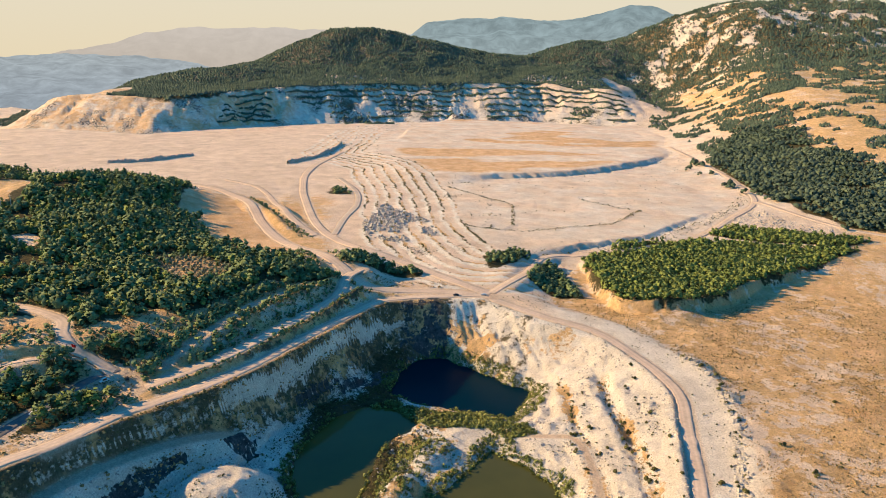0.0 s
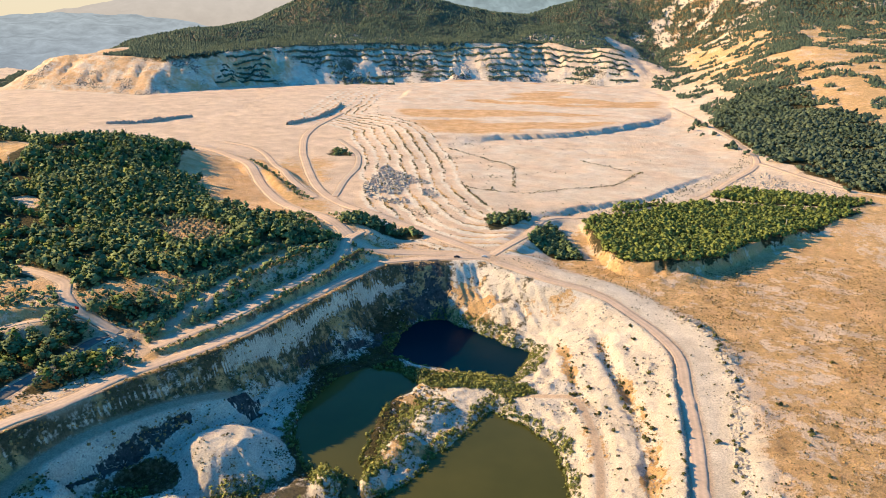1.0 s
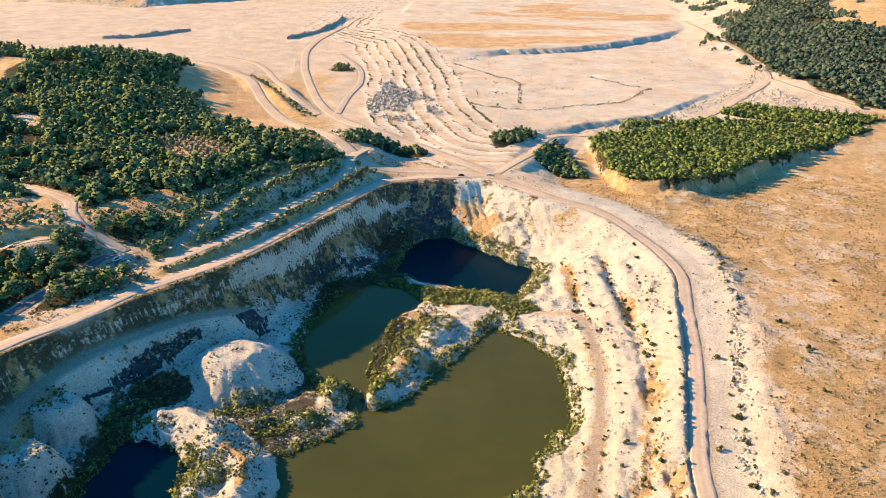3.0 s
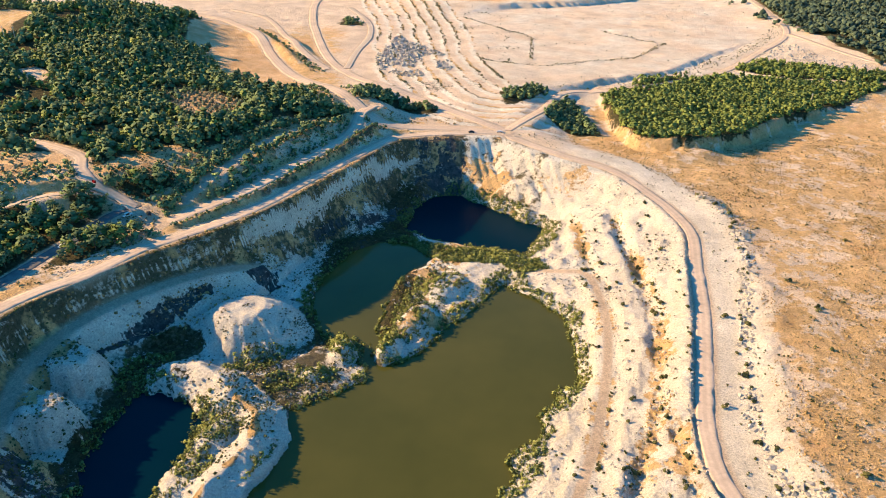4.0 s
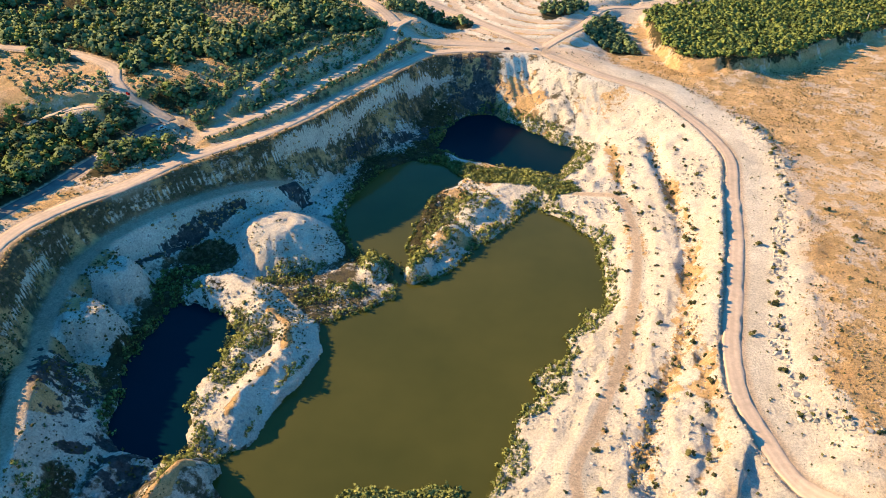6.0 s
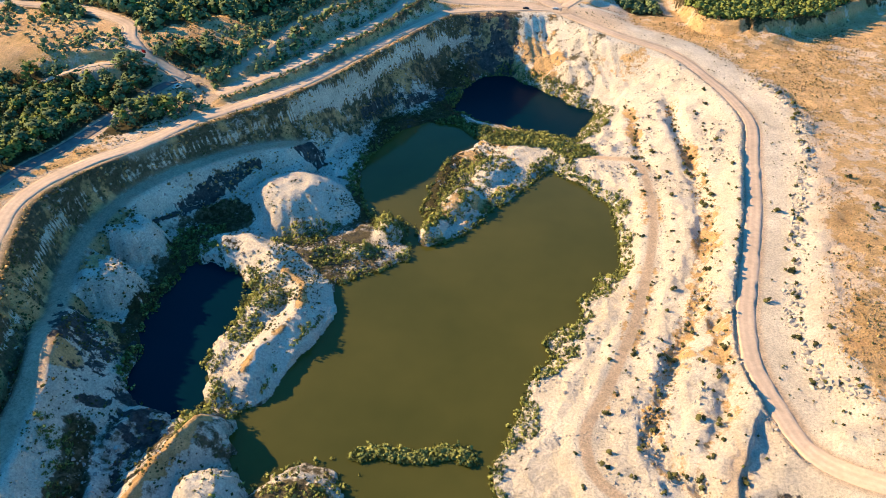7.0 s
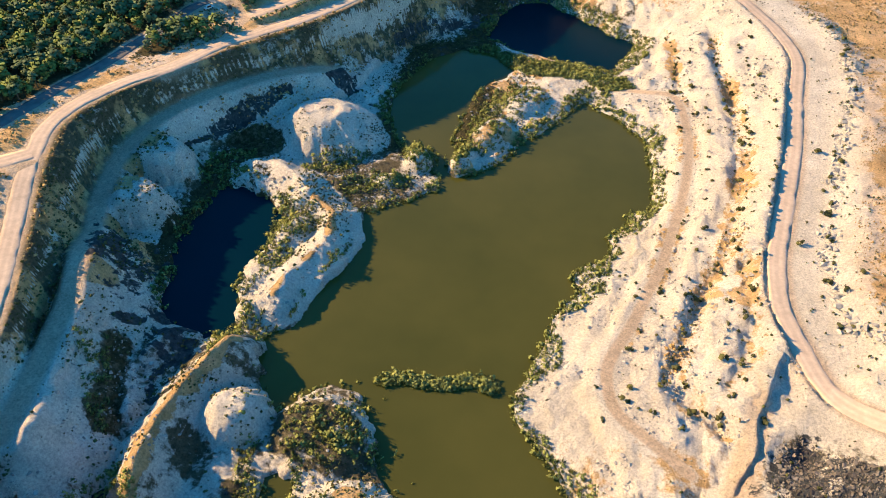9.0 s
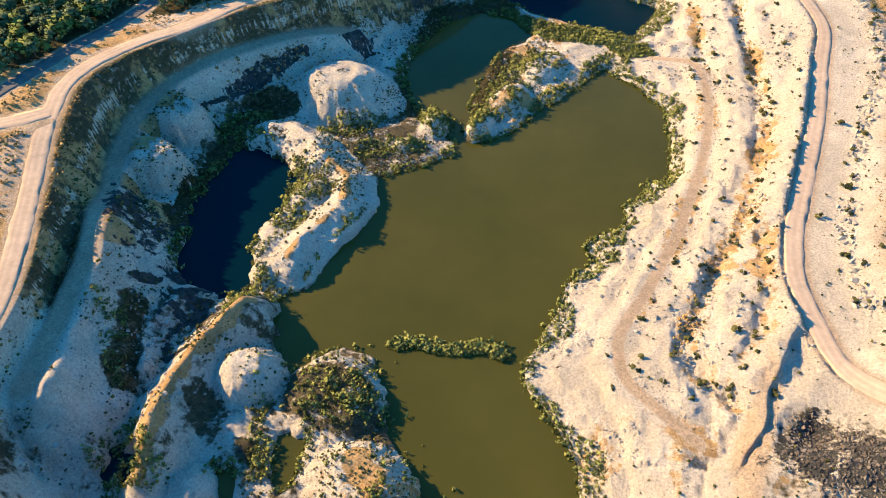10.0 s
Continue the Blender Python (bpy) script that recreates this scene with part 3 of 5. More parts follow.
def ground_material():
    m, nt, b = material("bare_ground", 0.95)
    zone = nt.nodes.new("ShaderNodeAttribute")
    zone.attribute_name = "zone"
    sep = nt.nodes.new("ShaderNodeSeparateColor")
    nt.links.new(zone.outputs["Color"], sep.inputs[0])
    zone2 = nt.nodes.new("ShaderNodeAttribute")
    zone2.attribute_name = "zone_two"
    sep2 = nt.nodes.new("ShaderNodeSeparateColor")
    nt.links.new(zone2.outputs["Color"], sep2.inputs[0])
    earth, _ = ramp_noise(nt, 0.05, (0.66, 0.535, 0.41), (0.85, 0.715, 0.575), 0.3, 0.7, 8)
    marl, f_marl = ramp_noise(nt, 0.12, (0.69, 0.655, 0.58), (0.90, 0.86, 0.775), 0.3, 0.7, 8)
    grass, f_grass = ramp_noise(nt, 0.16, (0.47, 0.31, 0.14), (0.84, 0.60, 0.32), 0.32, 0.66, 10, 0.72)
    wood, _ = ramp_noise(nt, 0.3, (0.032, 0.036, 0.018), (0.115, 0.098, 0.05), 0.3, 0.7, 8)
    rock, f_rock = ramp_noise(nt, 0.35, (0.022, 0.027, 0.033), (0.16, 0.17, 0.18), 0.3, 0.75, 9, 0.7)
    rust, _ = ramp_noise(nt, 0.06, (0.58, 0.35, 0.155), (0.84, 0.62, 0.39), 0.32, 0.66, 9, 0.75)
    fine, f_fine = ramp_noise(nt, 1.2, (0.66, 0.655, 0.65), (1.24, 1.24, 1.24), 0.34, 0.58, 9, 0.8)
    blot, _ = ramp_noise(nt, 0.035, (0.86, 0.85, 0.84), (1.08, 1.08, 1.08), 0.35, 0.65, 7, 0.7)
    c = mix(nt, earth, marl, sep.outputs[0])
    heath_and_shade, _ = ramp_noise(nt, 0.45, (0.060, 0.062, 0.038), (0.22, 0.19, 0.125), 0.3, 0.72, 9, 0.75)
    c = mix(nt, c, heath_and_shade, crisp(nt, zone.outputs["Alpha"], 0.35, 3.0))
    c = mix(nt, c, grass, crisp(nt, sep.outputs[1], 0.3, 3.0))
    c = mix(nt, c, rust, crisp(nt, sep2.outputs[1], 0.14, 1.6, 9, 0.75))
    track, _ = ramp_noise(nt, 0.4, (0.60, 0.47, 0.345), (0.75, 0.62, 0.48), 0.3, 0.7, 8)
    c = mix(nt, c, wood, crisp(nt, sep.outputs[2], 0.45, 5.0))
    c = mix(nt, c, track, sep2.outputs[2])
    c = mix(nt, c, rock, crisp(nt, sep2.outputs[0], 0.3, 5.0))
    c = mix(nt, c, fine, 1.0, "MULTIPLY")
    c = mix(nt, c, blot, 1.0, "MULTIPLY")
    speck, _ = ramp_noise(nt, 0.75, (1, 1, 1), (0.5, 0.51, 0.47), 0.63, 0.70, 7, 0.75)
    c = mix(nt, c, speck, 1.0, "MULTIPLY")
    nt.links.new(c, b.inputs["Base Color"])
    bump(nt, b, f_fine, 1.0, 1.7)
    return m


def plain_material(name, c1, c2, scale, rough=0.9, bump_by=0.0, lo=0.35, hi=0.65, vary=0.0):
    m, nt, b = material(name, rough)
    c, f = ramp_noise(nt, scale, c1, c2, lo, hi)
    if vary:
        info = nt.nodes.new("ShaderNodeObjectInfo" if vary < 0 else "ShaderNodeNewGeometry")
        out = info.outputs["Random"] if vary < 0 else info.outputs["Random Per Island"]
        r = nt.nodes.new("ShaderNodeMapRange")
        r.inputs["To Min"].default_value, r.inputs["To Max"].default_value = 1 - abs(vary), 1 + abs(vary)
        nt.links.new(out, r.inputs["Value"])
        c = mix(nt, c, r.outputs["Result"], 1.0, "MULTIPLY")
    nt.links.new(c, b.inputs["Base Color"])
    if bump_by:
        bump(nt, b, f, 0.6, bump_by)
    return m


def water_material(name, c1, c2, shine=0.35, gloss=0.10):
    m, nt, b = material(name, gloss)
    b.inputs["IOR"].default_value, b.inputs["Specular IOR Level"].default_value = 1.33, shine
    c, f = ramp_noise(nt, 0.014, c1, c2, 0.35, 0.7, 4)
    nt.links.new(c, b.inputs["Base Color"])
    _, f2 = ramp_noise(nt, 1.6, (0, 0, 0), (1, 1, 1))
    bump(nt, b, f2, 0.04, 0.05)
    return m


M_GROUND = ground_material()


def road_material(name, c1, c2):
    """Packed dirt with a paler crown between darker, polished wheel lanes."""
    m, nt, b = material(name, 0.95)
    c, f = ramp_noise(nt, 0.5, c1, c2, 0.3, 0.7, 9, 0.7)
    lane = nt.nodes.new("ShaderNodeAttribute")
    lane.attribute_name = "lane"
    ab = nt.nodes.new("ShaderNodeMath")
    ab.operation = "ABSOLUTE"
    nt.links.new(lane.outputs["Fac"], ab.inputs[0])
    off = nt.nodes.new("ShaderNodeMath")
    off.operation = "SUBTRACT"
    off.inputs[1].default_value = 1.3
    nt.links.new(ab.outputs[0], off.inputs[0])
    near_lane = nt.nodes.new("ShaderNodeMath")
    near_lane.operation = "ABSOLUTE"
    nt.links.new(off.outputs[0], near_lane.inputs[0])
    r = nt.nodes.new("ShaderNodeMapRange")
    r.inputs["From Min"].default_value, r.inputs["From Max"].default_value = 0.2, 0.9
    r.inputs["To Min"].default_value, r.inputs["To Max"].default_value = 1.05, 0.93
    nt.links.new(near_lane.outputs[0], r.inputs["Value"])
    c = mix(nt, c, r.outputs["Result"], 1.0, "MULTIPLY")
    blot, _ = ramp_noise(nt, 0.05, (0.86, 0.85, 0.84), (1.08, 1.07, 1.06), 0.35, 0.65, 7, 0.7)
    c = mix(nt, c, blot, 1.0, "MULTIPLY")
    nt.links.new(c, b.inputs["Base Color"])
    bump(nt, b, f, 0.5, 0.25)
    return m


M_ROAD = road_material("packed_dirt_road", (0.55, 0.44, 0.34), (0.72, 0.59, 0.47))
M_TRACK = road_material("pale_dirt_track", (0.47, 0.40, 0.33), (0.62, 0.54, 0.46))
M_ASPHALT = plain_material("worn_asphalt", (0.13, 0.13, 0.135), (0.19, 0.19, 0.19), 0.3, 0.9)
M_WATER = water_material("olive_lake_water", (0.060, 0.065, 0.013), (0.088, 0.087, 0.019))
# north pond is deep; on the west pond this dark colour stands for shade
M_DEEP_SHADE = water_material("deep_and_shaded_blue_water", (0.0, 0.014, 0.029), (0.001, 0.018, 0.035), 0.08, 0.3)
M_PINE = plain_material("pine_needles", (0.075, 0.125, 0.070), (0.20, 0.275, 0.125), 0.12, 0.8, vary=0.22)
M_PINE_LIGHT = plain_material("young_pine_needles", (0.105, 0.16, 0.045), (0.25, 0.31, 0.09), 0.12, 0.8, vary=0.2)
M_REED = plain_material("lakeside_reeds", (0.12, 0.16, 0.048), (0.34, 0.37, 0.12), 0.25, 0.8, vary=0.22)
M_OLIVE = plain_material("olive_leaves", (0.13, 0.15, 0.10), (0.27, 0.29, 0.20), 0.5, 0.8, vary=0.25)
M_BUSH = plain_material("dry_shrub_leaves", (0.062, 0.072, 0.028), (0.16, 0.155, 0.06), 0.6, 0.85, vary=0.35)
# distance haze put into the colour: bluer than the nearer pines
M_FAR_PINE = plain_material("hazy_distant_pines", (0.062, 0.100, 0.072), (0.12, 0.165, 0.110), 0.02, 0.85, vary=0.3)
M_BARK = plain_material("pine_bark", (0.10, 0.07, 0.045), (0.18, 0.13, 0.09), 2.0)
M_STONE = plain_material("pale_rubble", (0.30, 0.29, 0.27), (0.50, 0.475, 0.44), 0.6, 0.9, vary=0.2)


# ---- ground ----
def mesh_from(name, verts, faces, mats=(), smooth=False, normals=None):
    """A mesh from arrays: all faces with the same number of corners."""
    me = bpy.data.meshes.new(name)
    verts, faces = np.asarray(verts, np.float32), np.asarray(faces, np.int32)
    k = faces.shape[1]
    me.vertices.add(len(verts))
    me.vertices.foreach_set("co", verts.ravel())
    me.loops.add(faces.size)
    me.loops.foreach_set("vertex_index", faces.ravel())
    me.polygons.add(len(faces))
    me.polygons.foreach_set("loop_start", np.arange(0, faces.size, k, dtype=np.int32))
    me.polygons.foreach_set("use_smooth", np.full(len(faces), smooth))
    me.update(calc_edges=True)
    for m in mats:
        me.materials.append(m)
    if normals is not None:  # leaves are lit as parts of a rounded crown
        me.polygons.foreach_set("use_smooth", np.ones(len(faces), bool))
        me.normals_split_custom_set_from_vertices(np.asarray(normals, np.float32))
    return me


def grid_faces(rows, cols, wrap=False):
    i = np.arange(rows * cols, dtype=np.int32).reshape(rows, cols)
    if wrap:
        i = np.concatenate([i, i[:, :1]], 1)
    return np.stack([i[:-1, :-1], i[:-1, 1:], i[1:, 1:], i[1:, :-1]], -1).reshape(-1, 4)


def build_ground():
    turn = np.radians(np.concatenate([np.arange(-67, 49, 0.2), np.arange(50, 292, 4.0)]))[::-1]
    r, radii = 40.0, [0.02, 15.0, 30.0]
    while r < 4900:
        radii.append(r)
        r += float(np.interp(r, [40, 90, 200, 450, 560, 900, 1400, 2700, 3400, 4900], [1.5, 0.65, 0.75, 1.2, 1.8, 4.0, 9.0, 14.0, 80, 250]))
    R, T = np.meshgrid(radii, turn, indexing="ij")
    x, y = (R * np.sin(T)).ravel(), (R * np.cos(T)).ravel()
    h, rim, wet, worn, level = ground(x, y)
    me = mesh_from("ground", np.column_stack([x, y, h]), grid_faces(len(radii), len(turn), True), [M_GROUND], True)
    # what lies on the ground
    n1, n2, n3 = fbm(x, y, 24, 5), fbm(x + 300, y, 7, 4), fbm(x - 90, y + 40, 2.6, 2)
    r = np.hypot(x, y)
    pit = sm(8, -2, rim)
    low, _ = dist(x, y, DUMP_LOW, True)
    high, _ = dist(x, y, DUMP_HIGH, True)
    hill = np.zeros(x.shape)
    for hx, hy, ax, ay, turn_, up in HILLS[6:]:
        c, s = math.cos(radians(turn_)), math.sin(radians(turn_))
        u, v = ((x - hx) * c + (y - hy) * s) / ax, (-(x - hx) * s + (y - hy) * c) / ay
        hill = np.maximum(hill, np.exp(-1.3 * (u * u + v * v)))
    east_side = sm(-10, 40, x) * (1 - sm(400, 450, y))
    gx = np.hypot(*[g.ravel() for g in np.gradient(h.reshape(R.shape), axis=(0, 1))])
    field = sm(26, 38, rim + 5 * n1) * sm(60, 100, x) * (1 - sm(540, 600, y + 10 * n1))
    marl = np.maximum(pit * (1 - 0.12 * east_side), sm(34, 22, rim + 4 * n2) * sm(60, 90, x) * 0.85)
    marl = np.maximum(marl, sm(130, 0, low + 20 * n1) * np.clip(0.3 + 0.5 * n1, 0, 0.8))
    grass = np.clip(field * (0.78 + 0.6 * n1 + 0.5 * n2), 0, 1)
    # dry grass on the benches of the pit
    bench = pit * sm(0.0, 0.35, n1 + 0.8 * n2 - 0.1) * (1 - 0.85 * east_side)
    line_b, _ = dist(x, y, BENCH_LINE)
    line_t, _ = dist(x, y, SHORE_TRACK)
    bench = bench * (1 - east_side)
    for trough, wide in ((BENCH_LINE, 5.0), (BENCH_TOP, 5.0), (BENCH_LOW, 3.5)):
        bench = np.maximum(bench, sm(wide + 0.5, wide - 2.5, dist(x, y, trough)[0] + 3.0 * n2 + 1.5 * n3) * np.clip(0.6 + 0.5 * n1, 0, 0.9))
    bench = np.maximum(bench, sm(6, 3, line_t + 2 * n2) * sm(-0.3, 0.4, n1) * 0.7 * pit)
    bench = np.maximum(bench, sm(150, 105, y) * pit * east_side * sm(-0.1, 0.5, n1 + n2) * 0.55)
    rim_turf = sm(36, 22, np.abs(rim - 2)) * sm(30, -20, x) * (0.6 + 0.6 * n1 + 0.5 * n2)
    grass = np.clip(np.maximum(np.maximum(grass, bench), rim_turf), 0, 1)
    wild = sm(22, 40, rim) * (1 - sm(40, 90, x) * (1 - sm(540, 600, y))) * sm(120, 160, low) * sm(900, 760, y)
    grass = np.maximum(grass, wild * np.clip(0.85 + 0.5 * n1, 0, 1))
    slopes = sm(350, 600, x - 0.1 * (y - 900)) * sm(700, 900, y)
    grass = np.maximum(grass, slopes * np.clip(0.75 + 0.5 * n1, 0, 1))
    heap = np.zeros(x.shape)
    for hx, hy, ax, ay, turn_, up, pw in HEAPS:
        heap = np.maximum(heap, sm(1.0, 0.8, np.hypot((x - hx) / ax, (y - hy) / ay)))
    for crest, up, wide in RIDGES[:2]:
        heap = np.maximum(heap, sm(1.0, 0.8, dist(x, y, crest)[0] / wide))
    grass = grass * (1 - 0.75 * heap * sm(0.5, 0.1, n2 + n1))
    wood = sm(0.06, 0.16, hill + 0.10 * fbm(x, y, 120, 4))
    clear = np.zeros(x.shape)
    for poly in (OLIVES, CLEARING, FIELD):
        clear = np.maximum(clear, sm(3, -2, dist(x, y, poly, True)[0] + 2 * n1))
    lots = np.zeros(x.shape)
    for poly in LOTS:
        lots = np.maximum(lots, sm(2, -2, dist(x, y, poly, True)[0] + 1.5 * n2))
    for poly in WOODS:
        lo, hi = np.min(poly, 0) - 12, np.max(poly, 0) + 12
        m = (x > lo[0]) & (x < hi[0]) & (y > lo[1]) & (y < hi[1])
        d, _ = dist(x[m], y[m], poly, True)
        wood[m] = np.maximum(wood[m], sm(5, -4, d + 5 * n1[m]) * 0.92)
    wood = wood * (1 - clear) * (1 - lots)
    grass = grass * (1 - lots)
    mesa = sm(-740, -680, x) * sm(-300, -380, x) * sm(130, 160, y + 20 * fbm(x, y, 140, 4) - np.interp(x, *FRONT)) * sm(1900, 1800, y)
    wood = np.maximum(wood, mesa)
    crag = sm(0.10, 0.38, 0.4 * fbm(x, y, 160, 3) + 0.95 * fbm(x, y, 34, 4, 0.65)) * 0.9 * sm(450, 700, x) * sm(1900, 2100, y)
    wood = np.clip(np.maximum(wood, slopes * sm(0.0, 0.5, fbm(x, y, 80, 4)) * 0.7) - crag, 0, 1)
    grass = np.clip(grass - crag, 0, 1)
    marl = np.maximum(marl, crag * 0.45)
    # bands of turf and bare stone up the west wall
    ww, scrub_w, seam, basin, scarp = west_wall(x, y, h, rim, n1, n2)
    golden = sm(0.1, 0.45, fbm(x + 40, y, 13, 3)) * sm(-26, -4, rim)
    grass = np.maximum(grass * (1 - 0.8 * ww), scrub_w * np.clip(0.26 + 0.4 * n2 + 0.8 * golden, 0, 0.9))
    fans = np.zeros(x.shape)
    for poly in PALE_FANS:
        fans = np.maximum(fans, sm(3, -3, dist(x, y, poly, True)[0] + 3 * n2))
    # scrub, plus a heath tint over the whole wall that deepens its shade
    heath_and_shade = np.maximum(scrub_w * np.clip(0.9 + 0.3 * n1, 0, 1), ww * (1 - fans) * (1 - heap) * np.clip(0.45 + 0.45 * n1 + 0.35 * n2, 0, 0.85))
    tops = np.zeros(x.shape)
    for hx, hy, rr in ((-170, 246, 9), (-168, 216, 9), (-164, 194, 6), (-172, 232, 6), (-38, 94, 9), (-166, 180, 10), (-142, 188, 9), (-150, 163, 7)):
        tops = np.maximum(tops, sm(1.1, 0.6, np.hypot(x - hx, y - hy) / rr + 0.5 * n2))
    crest_d = np.minimum(dist(x, y, RIDGES[2][0])[0], dist(x, y, RIDGES[1][0])[0] + 1.5)
    tops = np.maximum(tops, sm(4.5, 1.5, crest_d + 2.5 * n2))
    grass = np.maximum(grass, tops * 0.9)
    heath_and_shade = np.maximum(heath_and_shade, 0.7 * tops)
    heath_and_shade = np.maximum(heath_and_shade, sm(4.5, 2.5, dist(x, y, ROAD_BANK)[0] + 1.2 * n2) * 0.85)
    heath_and_shade = np.maximum(heath_and_shade, sm(20, 8, dist(x, y, HILL_TRACK)[0]) * np.clip(0.45 + 0.6 * n1 + 0.3 * n2, 0, 0.85) * (1 - worn))
    ne = pit * sm(5, 18, x) * sm(85, 60, x) * sm(405, 425, y) * (wet > 0)
    grass = np.maximum(grass, ne * np.clip(0.35 + 0.7 * n1 + 0.4 * n2, 0, 0.85))
    heath_and_shade = np.maximum(heath_and_shade, ne * np.clip(0.1 + 0.6 * n2 - 0.3 * n1, 0, 0.7))
    heath_and_shade = np.maximum(heath_and_shade, sm(6, -4, dist(x, y, SPOIL_YARD, True)[0] + 3 * n1) * np.clip(0.35 + 0.3 * n2, 0, 0.6))
    for poly, full in ((HOLLOW, 0.9), (ISLE, 0.95)):
        heath_and_shade = np.maximum(heath_and_shade, sm(2, -3, dist(x, y, poly, True)[0] + 2.5 * n2) * np.clip(full + 0.4 * n2, 0, 1))
    wood = np.maximum(wood, 0.6 * basin)
    heath_and_shade = np.maximum(heath_and_shade, basin)
    marl = np.maximum(marl, ww)
    # darker ground close to the water on the western shores
    dark_shore = sm(19, 9, wet + 4 * n2) * sm(-12, -32, x) * sm(-78, -70, x) * sm(262, 285, y) * (1 - heap) * pit
    dark_shore = np.maximum(dark_shore, sm(12, 5, wet + 3 * n2) * sm(-95, -115, x) * sm(170, 190, y) * (1 - 0.6 * heap) * pit)
    wood = np.maximum(wood, np.clip(dark_shore * (1 + 0.3 * n3), 0, 1))
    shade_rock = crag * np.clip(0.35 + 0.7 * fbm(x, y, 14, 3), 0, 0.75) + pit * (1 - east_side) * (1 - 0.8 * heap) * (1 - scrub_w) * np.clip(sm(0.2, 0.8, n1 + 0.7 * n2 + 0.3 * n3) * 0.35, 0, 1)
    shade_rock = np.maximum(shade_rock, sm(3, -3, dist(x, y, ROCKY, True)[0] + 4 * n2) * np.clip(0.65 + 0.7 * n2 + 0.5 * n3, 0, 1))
    mott = sm(3, -3, dist(x, y, MOTTLED, True)[0] + 4 * n2)
    shade_rock = np.maximum(shade_rock, mott * np.clip(0.5 + 0.5 * n2 + 0.4 * n3, 0, 0.9))
    grass = np.maximum(grass, mott * np.clip(0.45 + 0.6 * n1, 0, 0.9))
    dark = np.maximum(shade_rock, seam * np.clip(1.05 + 0.3 * n3 - 0.7 * sm(0.25, 0.0, np.mod(h / 1.7 + 0.3 * fbm(x, y, 10, 3), 1.0)), 0, 1))
    # shaded end of the north wall, its shade put into rock and heath colour
    nw_shade = pit * sm(-38, -22, x) * sm(16, 0, x) * sm(425, 445, y) * (wet > 0)
    dark = np.maximum(dark, nw_shade * np.clip(0.42 + 0.5 * n1 + 0.4 * n2 + 0.3 * n3, 0, 0.9))
    heath_and_shade = np.maximum(heath_and_shade, nw_shade * 0.8)
    d3, _ = dist(x, y, COAL_HEAP, True)
    dark = np.maximum(dark, sm(4, -4, d3 + 3 * n2 + 2 * n1) * np.clip(0.6 + 0.5 * n1 + 0.3 * n2, 0, 1))
    rust = np.maximum(sm(0, -40, high) * sm(0.05, 0.4, fbm(x, y * 3, 190, 3)), wild * sm(0.0, 0.5, n1))
    rust = np.maximum(rust, field * np.clip(0.12 + 0.6 * n1 + 0.3 * n2, 0, 0.7))
    rust = np.maximum(rust, clear)
    wood = wood * (1 - 0.35 * sm(1500, 1900, y))
    low_n = low + 3.5 * fbm(x, y, 50, 3) + 1.3 * fbm(x, y, 4.5, 2)
    west_d = sm(110, 20, x + (y - 700) * 0.12)
    on_slope = sm(0, 4, low_n) * sm(112, 104, low_n) * west_d
    phase = np.mod((110 - low_n) / 110 * 8, 1.0)
    # terrace risers coloured paler, for the low sun that catches them
    marl = np.maximum(marl * (1 - 0.6 * on_slope), on_slope * sm(0.28, 0.4, phase) * sm(0.75, 0.62, phase))
    grass = np.maximum(grass, on_slope * sm(0.62, 0.72, phase) * sm(0.98, 0.86, phase) * np.clip(0.55 + 0.6 * n1, 0, 0.9))
    heath_and_shade = np.maximum(heath_and_shade, on_slope * sm(0.60, 0.66, phase) * sm(0.80, 0.72, phase) * np.clip(0.5 + 0.8 * n2, 0, 0.8))
    cliff = sm(-30, 10, y + 16 * fbm(x, y, 110, 5, 0.6) - np.interp(x, *FRONT)) * sm(1900, 1800, y) * sm(-1000, -850, x) * sm(520, 380, x)
    strata = 0.5 + 0.5 * np.sin(h * 0.55 + 2.0 * fbm(x, y, 120, 3))
    mid_q = cliff * sm(-420, -250, x)
    rust = np.maximum(rust, cliff * np.clip(0.4 + 0.35 * strata + 0.4 * n1, 0, 0.9) * (1 - mid_q))
    heath_and_shade = np.maximum(heath_and_shade, cliff * (1 - mid_q) * np.clip(0.25 + 0.6 * fbm(x, y, 50, 4, 0.6) - 0.3 * strata, 0, 0.6))
    marl = np.maximum(marl, cliff * 0.7)
    heath_and_shade = np.maximum(heath_and_shade, mid_q * np.clip(0.5 + 0.6 * fbm(x, y, 60, 3) - 0.5 * strata, 0, 0.8))
    dark = np.clip(dark + cliff * np.clip(0.8 * fbm(x, y, 45, 4, 0.6) + 0.25 * (1 - strata) - 0.05, 0, 0.5), 0, 1)
    dark, heath_and_shade, wood, grass = (k * (1 - 0.9 * scarp) for k in (dark, heath_and_shade, wood, grass))
    worn = np.maximum(worn, sm(2, -2, dist(x, y, APRON, True)[0] + 2 * n2))
    worn = np.maximum(worn, 0.8 * sm(1.5, -1.5, dist(x, y, PATH_DOWN, True)[0] + 1.5 * n2))
    wood = wood * (1 - worn)
    white = np.clip(marl * (1 - worn * 0.4), 0, 1)
    dark, grass = np.clip(dark, 0, 1), np.clip(grass * (1 - worn * 0.7), 0, 1)
    for name, chans in (("zone", (white, grass, wood, np.clip(heath_and_shade, 0, 1))), ("zone_two", (dark, rust, worn, np.ones(len(x))))):
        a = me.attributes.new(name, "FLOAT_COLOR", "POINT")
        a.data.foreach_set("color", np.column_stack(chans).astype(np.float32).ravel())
    return tagged(new("ground", me), "pale quarried ground with benches, spoil heaps and dry fields", "ground", kind="structure")


build_ground()

